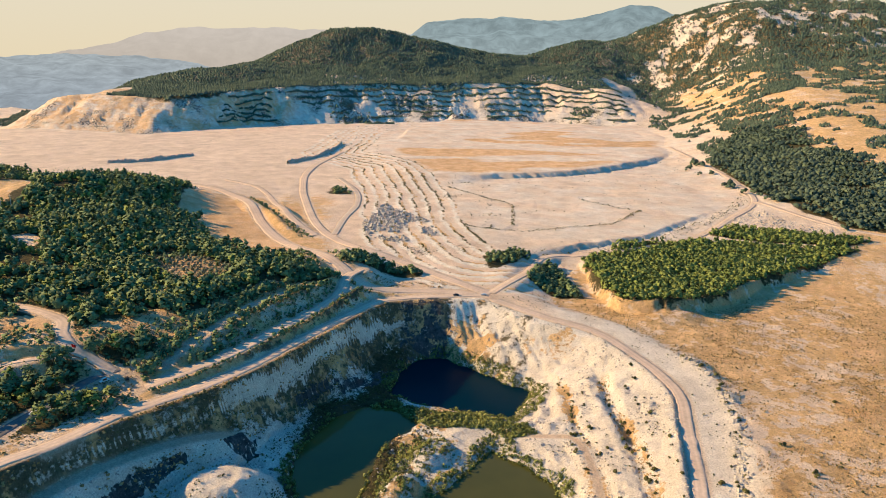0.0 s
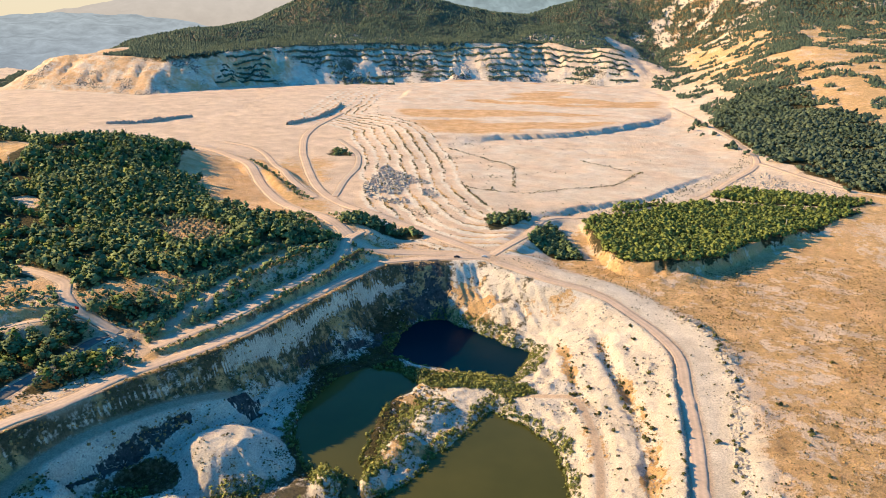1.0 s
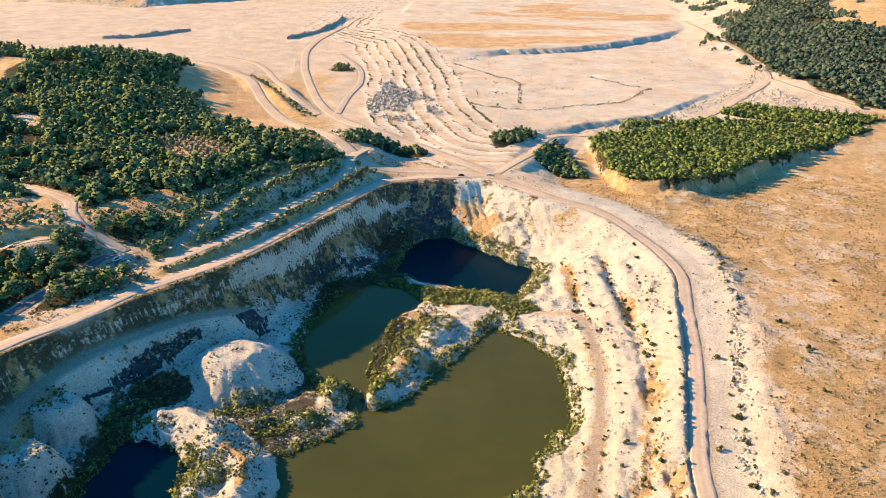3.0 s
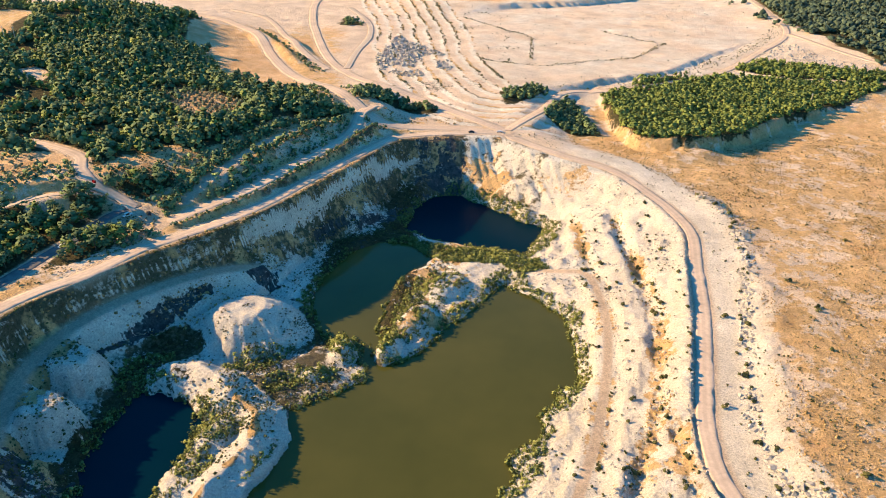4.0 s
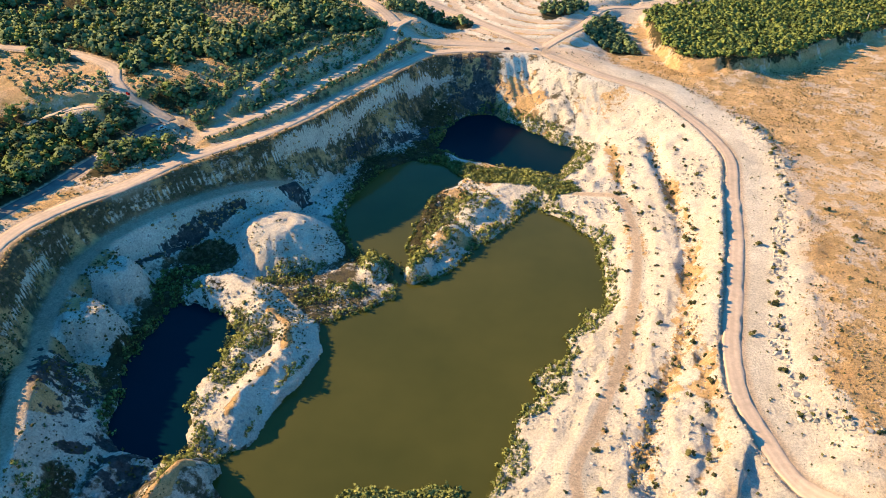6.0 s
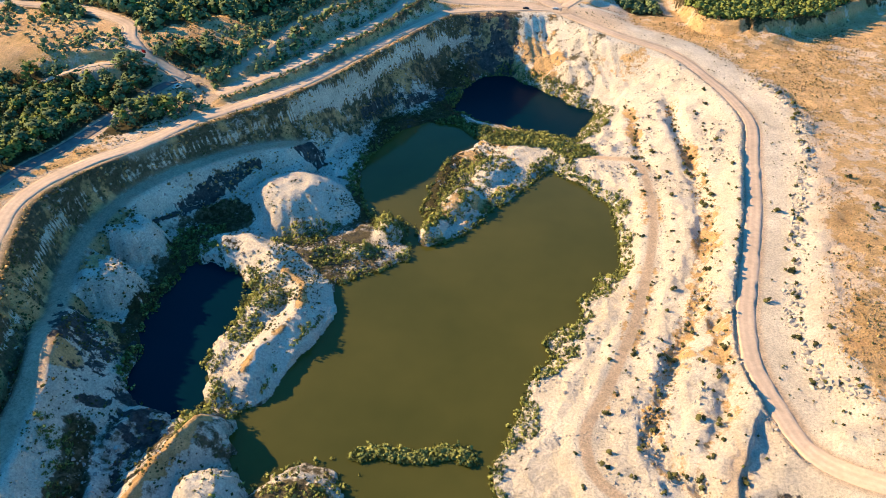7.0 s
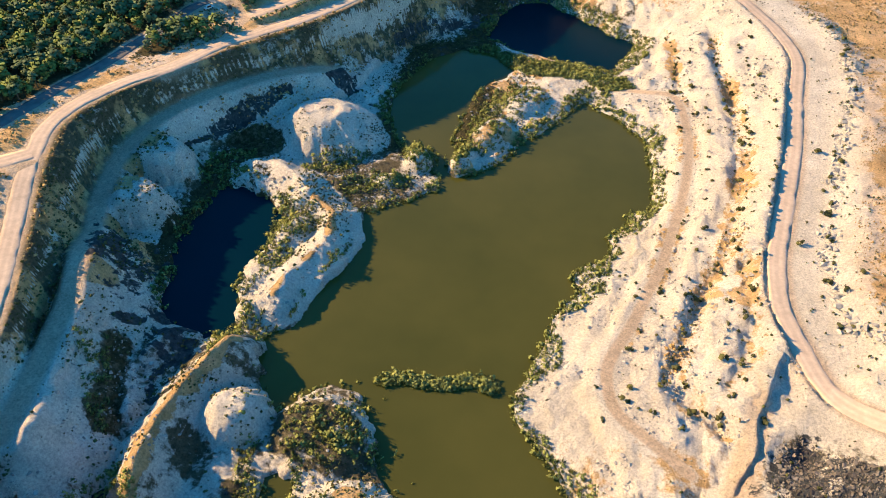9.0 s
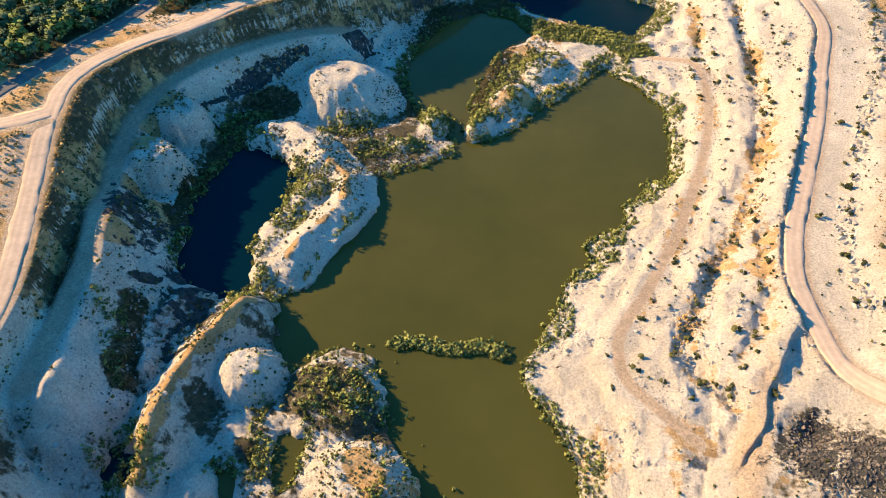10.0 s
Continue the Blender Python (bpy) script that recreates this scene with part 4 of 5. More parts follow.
water = new("water", mesh_from("water", [(-190, 50, -0.04), (120, 50, -0.04), (120, 470, -0.04), (-190, 470, -0.04)], [(0, 1, 2, 3)], [M_WATER]))
tagged(water, "still olive-green water standing in the quarry pit", "lake", kind="structure")
for name, poly, label in (("water_north", LAKE_NORTH, "deep dark blue pond below the cliff"), ("water_west", LAKE_WEST, "pond behind the spoil heaps, shade in its dark blue colour"),
                          ("water_south", POOLS[0], "dark pool among the heaps")):
    q = np.array(poly, float)
    mid_q = q.mean(0)
    q = mid_q + (q - mid_q) * (1 + 7 / np.hypot(*(q - mid_q).T))[:, None]
    pond = new(name, mesh_from(name, np.column_stack([q, np.zeros(len(q))]), [list(range(len(q)))], [M_DEEP_SHADE]))
    tagged(pond, label, "pond", kind="structure")


def road_object(name, line, half, mat, label):
    c = spline(line[::2], 1.2) if len(line) > 6 else line
    d = np.gradient(c[:, :2], axis=0)
    d /= np.maximum(np.hypot(*d.T), 1e-6)[:, None]
    nrm = np.column_stack([-d[:, 1], d[:, 0]])
    across = np.array([-1, -0.9, -0.6, -0.3, 0, 0.3, 0.6, 0.9, 1])
    far = np.clip(np.hypot(c[:, 0], c[:, 1]) / 500, 0.5, 3)
    V = []
    for a in across:
        wig = 1 + abs(a) * (0.10 * fbm(c[:, 0] + 60 * a, c[:, 1], 5, 3) + 0.12 * fbm(c[:, 0] + 60 * a, c[:, 1], 25, 2))
        p = c[:, :2] + nrm * (a * half * wig)[:, None]
        V.append(np.column_stack([p, c[:, 2] + (-0.35 if abs(a) == 1 else 0.12 + 0.05 * (1 - a * a)) * far]))
    v = np.stack(V, 1).reshape(-1, 3)
    me = mesh_from(name, v, grid_faces(len(c), len(across)), [mat], True)
    at = me.attributes.new("lane", "FLOAT", "POINT")
    at.data.foreach_set("value", np.tile(across * half, len(c)).astype(np.float32))
    return tagged(new(name, me), label, "road", kind="structure")


for k, (line, half) in enumerate(ROADS):
    if k in (9, 10, 14, 16):  # faint tracks are worn into the ground itself
        continue
    road_object("road_%d" % (k + 1), line, half, M_ASPHALT if k == 7 else M_TRACK if k == 5 else M_ROAD, "grey worn asphalt road" if k == 7 else "pale packed dirt road with worn wheel tracks")


# ---- backdrop: far ridges with haze put into their glowing colours, bright haze behind ----
def haze_glow(name, c1, c2, lo, hi, grain=0.0):
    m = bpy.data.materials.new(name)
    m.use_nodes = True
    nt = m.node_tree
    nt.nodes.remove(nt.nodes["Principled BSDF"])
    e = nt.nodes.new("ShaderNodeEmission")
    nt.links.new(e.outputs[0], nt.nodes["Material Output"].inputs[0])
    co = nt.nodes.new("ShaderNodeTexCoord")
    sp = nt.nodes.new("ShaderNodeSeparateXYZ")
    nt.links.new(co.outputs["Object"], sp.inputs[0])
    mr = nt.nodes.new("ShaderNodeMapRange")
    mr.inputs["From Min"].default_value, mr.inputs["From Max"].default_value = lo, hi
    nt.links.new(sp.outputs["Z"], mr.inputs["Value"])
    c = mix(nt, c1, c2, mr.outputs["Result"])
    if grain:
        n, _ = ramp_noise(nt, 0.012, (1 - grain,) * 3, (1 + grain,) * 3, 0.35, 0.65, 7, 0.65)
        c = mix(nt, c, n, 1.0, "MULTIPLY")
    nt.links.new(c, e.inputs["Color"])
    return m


def backdrop_ridge(name, tops, near, far, foot, mat, label, seed):
    """A far range: tops are turn in degrees (right is more) and height; it slopes from far down to near."""
    a = np.arange(tops[0][0], tops[-1][0], 0.12)
    up = np.interp(a, [t[0] for t in tops], [t[1] for t in tops])
    up = up + 9 * fbm(a * 40 + seed, a * 0 + seed, 60, 5)
    V = []
    rows = 16
    for k in range(rows):
        f = k / (rows - 1)
        r = near + (far - near) * f
        rr = r + 90 * fbm(a * 40 + seed, a * 0 + k * 40.0, 90, 4)
        z = foot + (up - foot) * (f ** 0.8) + 14 * fbm(a * 40, a * 0 + k * 60.0 + seed, 70, 4) * (k < rows - 1)
        V.append(np.column_stack([np.sin(np.radians(a)) * rr, np.cos(np.radians(a)) * rr, z]))
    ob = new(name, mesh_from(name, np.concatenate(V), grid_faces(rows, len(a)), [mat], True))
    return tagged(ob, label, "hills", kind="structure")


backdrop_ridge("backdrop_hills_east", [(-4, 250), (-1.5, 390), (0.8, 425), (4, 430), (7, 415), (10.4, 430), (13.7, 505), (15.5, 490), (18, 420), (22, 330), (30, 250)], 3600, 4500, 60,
               haze_glow("hazy_blue_hills", (0.195, 0.229, 0.214), (0.166, 0.205, 0.195), 200, 480, 0.22), "hazy blue wooded ridges far away", 3)
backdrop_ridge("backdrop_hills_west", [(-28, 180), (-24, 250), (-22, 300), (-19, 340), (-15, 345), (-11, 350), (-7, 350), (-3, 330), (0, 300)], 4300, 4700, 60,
               haze_glow("hazy_cream_hills", (0.351, 0.292, 0.224), (0.39, 0.331, 0.263), 150, 350, 0.05), "pale hazy hills close to the horizon", 11)
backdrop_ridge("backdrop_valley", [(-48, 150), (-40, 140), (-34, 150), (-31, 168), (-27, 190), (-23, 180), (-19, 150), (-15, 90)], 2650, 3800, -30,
               haze_glow("hazy_valley_slopes", (0.205, 0.224, 0.229), (0.244, 0.258, 0.244), -20, 180, 0.20), "hazy wooded slopes of a distant valley", 29)


def haze_wall():
    a = np.radians(np.arange(-44, 45, 4.0))
    V = [np.column_stack([np.sin(a) * 4950, np.cos(a) * 4950, np.full(len(a), z)]) for z in (-200, 250, 500, 760)]
    ob = new("backdrop_haze", mesh_from("backdrop_haze", np.concatenate(V), grid_faces(4, len(a)), [haze_glow("bright_haze", (0.52, 0.42, 0.26), (0.51, 0.44, 0.305), 150, 620)], True))
    tagged(ob, "bright cream haze of the low sky", "sky", kind="structure")


haze_wall()


# ---- plants ----
OCTA_V = np.array([(1, 0, 0), (-1, 0, 0), (0, 1, 0), (0, -1, 0), (0, 0, 1), (0, 0, -1)], float)
OCTA_F = np.array([(0, 2, 4), (2, 1, 4), (1, 3, 4), (3, 0, 4), (2, 0, 5), (1, 2, 5), (3, 1, 5), (0, 3, 5)])


def turns(n, rng):
    """n random turns as matrices."""
    q = rng.normal(size=(n, 4))
    q /= np.linalg.norm(q, axis=1)[:, None]
    w, x, y, z = q.T
    return np.array([[1 - 2 * (y * y + z * z), 2 * (x * y - z * w), 2 * (x * z + y * w)], [2 * (x * y + z * w), 1 - 2 * (x * x + z * z), 2 * (y * z - x * w)],
                     [2 * (x * z - y * w), 2 * (y * z + x * w), 1 - 2 * (x * x + y * y)]]).transpose(2, 0, 1)


def clumps(centres, sizes, rng, flat=0.75):
    """Ragged lumps of leaves, eight faces each."""
    n = len(centres)
    v = OCTA_V[None] * (0.7 + 0.6 * rng.random((n, 6, 1)))
    v = np.einsum("nij,nkj->nki", turns(n, rng), v) * np.asarray(sizes)[:, None, None]
    v[:, :, 2] *= flat
    v = v + np.asarray(centres)[:, None, :]
    f = (OCTA_F[None] + 6 * np.arange(n)[:, None, None]).reshape(-1, 3)
    return v.reshape(-1, 3), f


def sprigs(centres, out, size, rng):
    """Leafy twigs: slim three-cornered blades that point outwards and up."""
    n = len(centres)
    way = out + rng.normal(size=(n, 3)) * 0.45 + (0, 0, 0.35)
    way /= np.linalg.norm(way, axis=1)[:, None]
    side = np.cross(way, rng.normal(size=(n, 3)))
    side /= np.maximum(np.linalg.norm(side, axis=1), 1e-6)[:, None]
    s = (size * (0.7 + 0.6 * rng.random(n)))[:, None]
    v = np.stack([centres - side * s * 0.55, centres + side * s * 0.55, centres + way * s * 1.25], 1).reshape(-1, 3)
    return v, np.arange(3 * n).reshape(-1, 3)


def crown(rng, n, size, wide=0.5, low=0.25, twigs=0):
    """Leaves of one tree of height 1: lumps round several limbs, and twigs over them."""
    limbs = rng.normal(size=(max(3, n // 5), 3))
    limbs /= np.linalg.norm(limbs, axis=1)[:, None]
    limbs[:, 2] = np.abs(limbs[:, 2]) * 0.9

    def spread(m, reach):
        k = rng.integers(0, len(limbs), m)
        out = limbs[k] * (reach + (1 - reach) * rng.random((m, 1))) + rng.normal(size=(m, 3)) * 0.22
        c = out.copy()
        c[:, :2] *= wide * (1 - 0.25 * np.clip(c[:, 2:3], 0, 1))
        c[:, 2] = low + (1 - low) * np.clip(0.25 + 0.62 * c[:, 2], 0.05, 0.97)
        return c, out

    c, _ = spread(n, 0.45)
    v, f = clumps(c, size * (0.7 + 0.6 * rng.random(n)) * (1.05 if twigs else 1), rng)
    if twigs:
        c2, out = spread(twigs, 0.75)
        v2, f2 = sprigs(c2, out, size * 0.55, rng)
        v, f = np.concatenate([v, v2]), np.concatenate([f, f2 + len(v)])
    # normals that turn away from the middle of the crown, a little unruly
    mid_c = np.array([0, 0, low + 0.35 * (1 - low)])
    out = (v - mid_c) / (wide, wide, 0.5 * (1 - low))
    out = out / np.maximum(np.linalg.norm(out, axis=1), 1e-6)[:, None] + (0, 0, 0.15)
    rough = np.repeat(rng.normal(size=(len(f), 3)), 3, 0)
    wobble = np.zeros_like(v)
    wobble[f.ravel()] = rough
    out = out + 0.2 * wobble
    out /= np.linalg.norm(out, axis=1)[:, None]
    g = np.cross(v[f[:, 1]] - v[f[:, 0]], v[f[:, 2]] - v[f[:, 0]])
    wrong = np.einsum("ij,ij->i", g, out[f[:, 0]]) < 0
    f[wrong] = f[wrong][:, ::-1]
    return v, f, out


def trunk(rng, high=0.5, thick=0.035):
    a = np.linspace(0, 2 * math.pi, 6, endpoint=False)
    V = []
    for k, z in enumerate((-0.06, 0.15, high)):
        s = thick * (1.3, 1.0, 0.5)[k]
        V.append(np.column_stack([np.cos(a) * s + 0.015 * k * rng.normal(), np.sin(a) * s, np.full(6, z)]))
    return np.concatenate(V), grid_faces(3, 6, True)


def many(parts, xy, z, scale, rng, squash=(0.85, 1.2)):
    """One mesh out of many copies of some shapes."""
    pick = rng.integers(0, len(parts), len(xy))
    V, F, N, off = [], [], [], 0
    for k, (v, f, *nrm) in enumerate(parts):
        m = pick == k
        n = int(m.sum())
        if not n:
            continue
        a = rng.random(n) * 2 * math.pi
        c, s = np.cos(a)[:, None], np.sin(a)[:, None]
        sc = scale[m][:, None]
        x = (v[None, :, 0] * c - v[None, :, 1] * s) * sc + xy[m, 0][:, None]
        y = (v[None, :, 0] * s + v[None, :, 1] * c) * sc + xy[m, 1][:, None]
        zz = v[None, :, 2] * sc * (squash[0] + (squash[1] - squash[0]) * rng.random((n, 1))) + z[m][:, None]
        V.append(np.stack([x, y, zz], -1).reshape(-1, 3))
        F.append((f[None] + (off + np.arange(n) * len(v))[:, None, None]).reshape(-1, f.shape[1]))
        off += n * len(v)
        if nrm:
            q = nrm[0]
            N.append(np.stack([q[None, :, 0] * c - q[None, :, 1] * s, q[None, :, 0] * s + q[None, :, 1] * c, np.broadcast_to(q[None, :, 2], (n, len(q)))], -1).reshape(-1, 3))
    return np.concatenate(V), np.concatenate(F), (np.concatenate(N) if N else None)


def scatter(poly, step, rng, jitter=0.8, keep=1.0, ragged=0.0):
    lo, hi = np.min(poly, 0) - ragged, np.max(poly, 0) + ragged
    gx, gy = np.meshgrid(np.arange(lo[0], hi[0], step), np.arange(lo[1], hi[1], step))
    p = np.column_stack([gx.ravel(), gy.ravel()]) + (rng.random((gx.size, 2)) - 0.5) * step * jitter
    d, _ = dist(p[:, 0], p[:, 1], poly, True)
    if ragged:
        d = d + ragged * fbm(p[:, 0], p[:, 1], 24, 3)
    return p[(d < 0) & (rng.random(len(p)) < keep)]


def along_line(line, gap, spread, rng):
    c = spline(line, gap)
    return c[:, :2] + (rng.random((len(c), 2)) - 0.5) * 2 * spread


def off_roads(p, room=1.0):
    ok = np.ones(len(p), bool)
    for line, half in ROADS:
        ok &= dist(p[:, 0], p[:, 1], line[::2])[0] > half + room
    return p[ok]


rng = np.random.default_rng(21)
PINE_SHAPES = [crown(rng, 17, 0.15, 0.42, 0.1, 44) for _ in range(7)]
ROUND_SHAPES = [crown(rng, 12, 0.19, 0.5, 0.1, 40) for _ in range(7)]
FAR_SHAPES = [crown(rng, 5, 0.27, 0.48, 0.1, 14) for _ in range(6)]
SCRUB = [crown(rng, 2, 0.36, 0.5, 0.05, 14) for _ in range(6)]
TRUNKS = [trunk(rng) for _ in range(3)]
FINE_SHAPES = [crown(rng, 46, 0.10, 0.40, 0.12, 130) for _ in range(7)]


def stuff(name, parts, p, size, mat, label, category, sink=0.0, squash=(0.85, 1.2)):
    z = place(p[:, 0], p[:, 1]) - sink
    v, f, nrm = many(parts, p, z, size, rng, squash)
    return tagged(new(name, mesh_from(name, v, f, [mat], normals=nrm)), label, category, kind="stuff")


# trees close enough to tell apart are things of their own
def tree_kind(k, mat, shape):
    base = new("pine_tree")
    cv, cf, cn = shape
    tv, tf = TRUNKS[k % 3]
    t = new("trunk", mesh_from("trunk", tv, tf, [M_BARK], True))
    c = new("crown", mesh_from("crown", cv, cf, [mat], normals=cn))
    t.parent = c.parent = base
    return base


near_trees = np.concatenate([scatter(GROVE_NEAR, 6.2, rng), scatter(GROVE_BEND, 5.0, rng), scatter(GROVE_ROAD, 4.6, rng), scatter(GROVE_RED, 5.5, rng),
                             scatter(GROVE_SOUTH, 6.5, rng)])
near_trees = off_roads(near_trees, 2.0)
for poly in LOTS[:2]:
    near_trees = near_trees[dist(near_trees[:, 0], near_trees[:, 1], poly, True)[0] > 1]
rng.shuffle(near_trees)
near_trees = near_trees[:290]
kinds = [tree_kind(k, M_PINE if k % 3 else M_PINE_LIGHT, FINE_SHAPES[k]) for k in range(7)]
zs = place(near_trees[:, 0], near_trees[:, 1])
for i, (p, z) in enumerate(zip(near_trees, zs)):
    s = 5.5 + 5.0 * rng.random()
    src = kinds[i % 7]
    m = Matrix.LocRotScale((p[0], p[1], z), Euler((0, 0, rng.random() * 6.28)), (1, 1, 1))
    if i < 7:
        src.matrix_basis = m @ Matrix.Diagonal((s, s, s, 1))
        ob = src
    else:
        ob = copy_thing(src, m)
        ob.scale = (s * (0.85 + 0.4 * rng.random()),) * 2 + (s,)
    tagged(ob, "dark green pine tree in the roadside grove", "tree", group="pines of the roadside groves")

forest = off_roads(np.concatenate([scatter(FOREST_HILL, 5.4, rng, ragged=16), scatter(FOREST_BACK, 7, rng, ragged=10), scatter(FOREST_MID, 5.4, rng, ragged=8)]), 2.5)
o, _ = dist(forest[:, 0], forest[:, 1], OLIVES, True)
o2, _ = dist(forest[:, 0], forest[:, 1], SADDLE, True)
o3, _ = dist(forest[:, 0], forest[:, 1], CLEARING, True)
o4, _ = dist(forest[:, 0], forest[:, 1], LOTS[2], True)
o5, _ = dist(forest[:, 0], forest[:, 1], FIELD, True)
forest = forest[(o > 2) & (o2 > 0) & (o3 > 0) & (o4 > 0) & (o5 + 14 * fbm(forest[:, 0], forest[:, 1], 30, 3) > 0)]
g = fbm(forest[:, 0], forest[:, 1], 40, 3)
forest = forest[g > -0.62]
light = rng.random(len(forest)) < 0.4
stuff("forest", PINE_SHAPES, forest[~light], 6.0 + 5.5 * rng.random((~light).sum()), M_PINE, "dense dark green pine forest over the hill", "forest", 0.6)
stuff("young_forest", PINE_SHAPES, forest[light], 5.0 + 4 * rng.random(light.sum()), M_PINE_LIGHT, "lighter green young pines among the forest", "forest", 0.5)
plantation = off_roads(np.concatenate([scatter(PINES, 5.0, rng, 0.35), scatter(PINES_BACK, 5, rng, 0.6)]), 1.0)
stuff("pine_plantation", ROUND_SHAPES, plantation, 4.6 + 2.4 * rng.random(len(plantation)), M_PINE_LIGHT, "planted rows of round-topped green pines", "trees", 0.5)
small = off_roads(np.concatenate([scatter(PINES_SMALL, 4.2, rng), scatter(STRIP_A, 4.6, rng, keep=0.85), scatter(STRIP_B, 4.6, rng, keep=0.9), scatter(CLUMP, 7, rng)]), 1.0)
stuff("pine_copse", ROUND_SHAPES, small, 4.2 + 2.6 * rng.random(len(small)), M_PINE, "small stands of green pines beside the roads", "trees", 0.4)
east = scatter(FOREST_EAST, 5.2, rng, ragged=35)
east = off_roads(east[fbm(east[:, 0], east[:, 1], 60, 3) > -0.75], 2)
stuff("east_forest", FAR_SHAPES, east, 5.0 + 3.5 * rng.random(len(east)), M_FAR_PINE, "broad dark green wood beside the spoil plateau", "forest", 0.5)
hedge = np.concatenate([along_line(HEDGE, 1.5, 3.0, rng), along_line(HEDGE, 2.0, 5.0, rng), along_line([(p[0] + 16, p[1] - 6) for p in HEDGE[1:]], 1.6, 3.5, rng)])
hedge = off_roads(np.concatenate([hedge, along_line(ROAD_BANK, 0.9, 2.2, rng)]), 0.6)
stuff("bank_shrubs", ROUND_SHAPES, hedge, np.where(dist(hedge[:, 0], hedge[:, 1], ROAD_BANK)[0] < 4, 0.9, 2.2) + np.where(dist(hedge[:, 0], hedge[:, 1], ROAD_BANK)[0] < 4, 1.6, 4.0) * rng.random(len(hedge)) ** 1.5, M_PINE, "dark green shrubs and young pines along a road bank", "shrubs", 0.3)
olives = np.concatenate([scatter(OLIVES, 5.0, rng, 0.3), scatter(ORCHARD, 8.0, rng, 0.3)])
stuff("olive_orchard", ROUND_SHAPES, off_roads(olives, 1), 2.6 + 1.2 * rng.random(len(off_roads(olives, 1))), M_OLIVE, "rows of small grey-green olive trees on bare soil", "trees", 0.2)

gully = off_roads(scatter(STRIP_C, 3.6, rng, 1.0, 0.75), 1.0)
stuff("gully_shrubs", ROUND_SHAPES, gully, 1.6 + 2.4 * rng.random(len(gully)) ** 1.5, M_PINE, "dark shrubs in the gullies beside the hill road", "shrubs", 0.2)
wild = np.column_stack([rng.uniform(-330, -50, 5000), rng.uniform(300, 560, 5000)])
wr, _ = dist(wild[:, 0], wild[:, 1], RIM, True)
wild = off_roads(wild[(wr > 8) & (fbm(wild[:, 0], wild[:, 1], 26, 3) > -0.05)], 1.0)
stuff("hillside_scrub", SCRUB, wild, 1.6 + 2.8 * rng.random(len(wild)) ** 2, M_PINE, "dark green scrub on the banks beside the roads", "shrubs", 0.2)

# the far slopes
box = np.column_stack([rng.uniform(-1500, 1900, 110000), rng.uniform(1650, 2620, 110000)])
box = box[(np.abs(box[:, 0] - 20) < 0.66 * box[:, 1])]
hill = np.zeros(len(box))
for hx, hy, ax, ay, turn_, up in HILLS[6:]:
    c, s = math.cos(radians(turn_)), math.sin(radians(turn_))
    u, v = ((box[:, 0] - hx) * c + (box[:, 1] - hy) * s) / ax, (-(box[:, 0] - hx) * s + (box[:, 1] - hy) * c) / ay
    hill = np.maximum(hill, np.exp(-1.3 * (u * u + v * v)))
crag = sm(0.10, 0.38, 0.4 * fbm(box[:, 0], box[:, 1], 160, 3) + 0.95 * fbm(box[:, 0], box[:, 1], 34, 4, 0.65)) * sm(450, 700, box[:, 0]) * sm(1900, 2100, box[:, 1])
keep = (hill + 0.10 * fbm(box[:, 0], box[:, 1], 120, 4) > 0.1) & (rng.random(len(box)) > crag * 0.9)
far = box[keep]
BLOB = []  # a far tree: a ragged four-sided tuft
for _ in range(10):
    a = np.arange(4) * math.pi / 2 + rng.random()
    rr = 0.42 + 0.2 * rng.random(4)
    BLOB.append((np.concatenate([np.column_stack([np.cos(a) * rr, np.sin(a) * rr, np.full(4, 0.05) + 0.25 * rng.random(4)]), [[0.1 * rng.normal(), 0.1 * rng.normal(), 0.95]]]),
                 np.array([(k, (k + 1) % 4, 4) for k in range(4)])))
    out = BLOB[-1][0] * (1.0, 1.0, 0.4) + (0, 0, 0.35)
    BLOB[-1] = (*BLOB[-1], out / np.linalg.norm(out, axis=1)[:, None])
mesa = np.column_stack([rng.uniform(-740, -320, 9000), rng.uniform(1480, 1880, 9000)])
mesa = mesa[mesa[:, 1] + 20 * fbm(mesa[:, 0], mesa[:, 1], 140, 4) > np.interp(mesa[:, 0], *FRONT) + 150]
tx = rng.uniform(-480, 460, 9000)
top = np.column_stack([tx, np.interp(tx, [-480, -250, 0, 250, 460], [1700, 1840, 1950, 2010, 1930]) + rng.uniform(-15, 320, 9000) - 30 * fbm(tx, tx * 0, 130, 4)])
far = np.concatenate([far, mesa, top])
mid = np.column_stack([rng.uniform(280, 1500, 60000), rng.uniform(900, 2100, 60000)])
n = fbm(mid[:, 0], mid[:, 1], 80, 4)
mid = mid[(n + 0.6 * fbm(mid[:, 0], mid[:, 1], 25, 2) > 0.12) & (mid[:, 0] - 0.1 * (mid[:, 1] - 900) > 400) & (np.abs(mid[:, 0]) < 0.75 * mid[:, 1])]
stuff("mountain_forest", BLOB, far, 4 + 4 * rng.random(len(far)), M_FAR_PINE, "pine forest covering the distant hills", "forest", 1.0)
stuff("slope_scrub", BLOB, mid, 3.5 + 4 * rng.random(len(mid)), M_FAR_PINE, "scattered dark trees on dry orange slopes", "trees", 0.5)
qx = rng.uniform(-480, 450, 16000)
step_no = rng.integers(1, 8, 16000)
q = np.column_stack([qx, np.interp(qx, *FRONT) + (step_no - 0.05 + 0.12 * rng.normal(size=16000)) / 7 * (150 + 60 * sm(-400, 0, qx))])
q[:, 1] -= 16 * fbm(q[:, 0], q[:, 1], 110, 5, 0.6)
q = q[fbm(q[:, 0], q[:, 1], 70, 3) > -0.35]
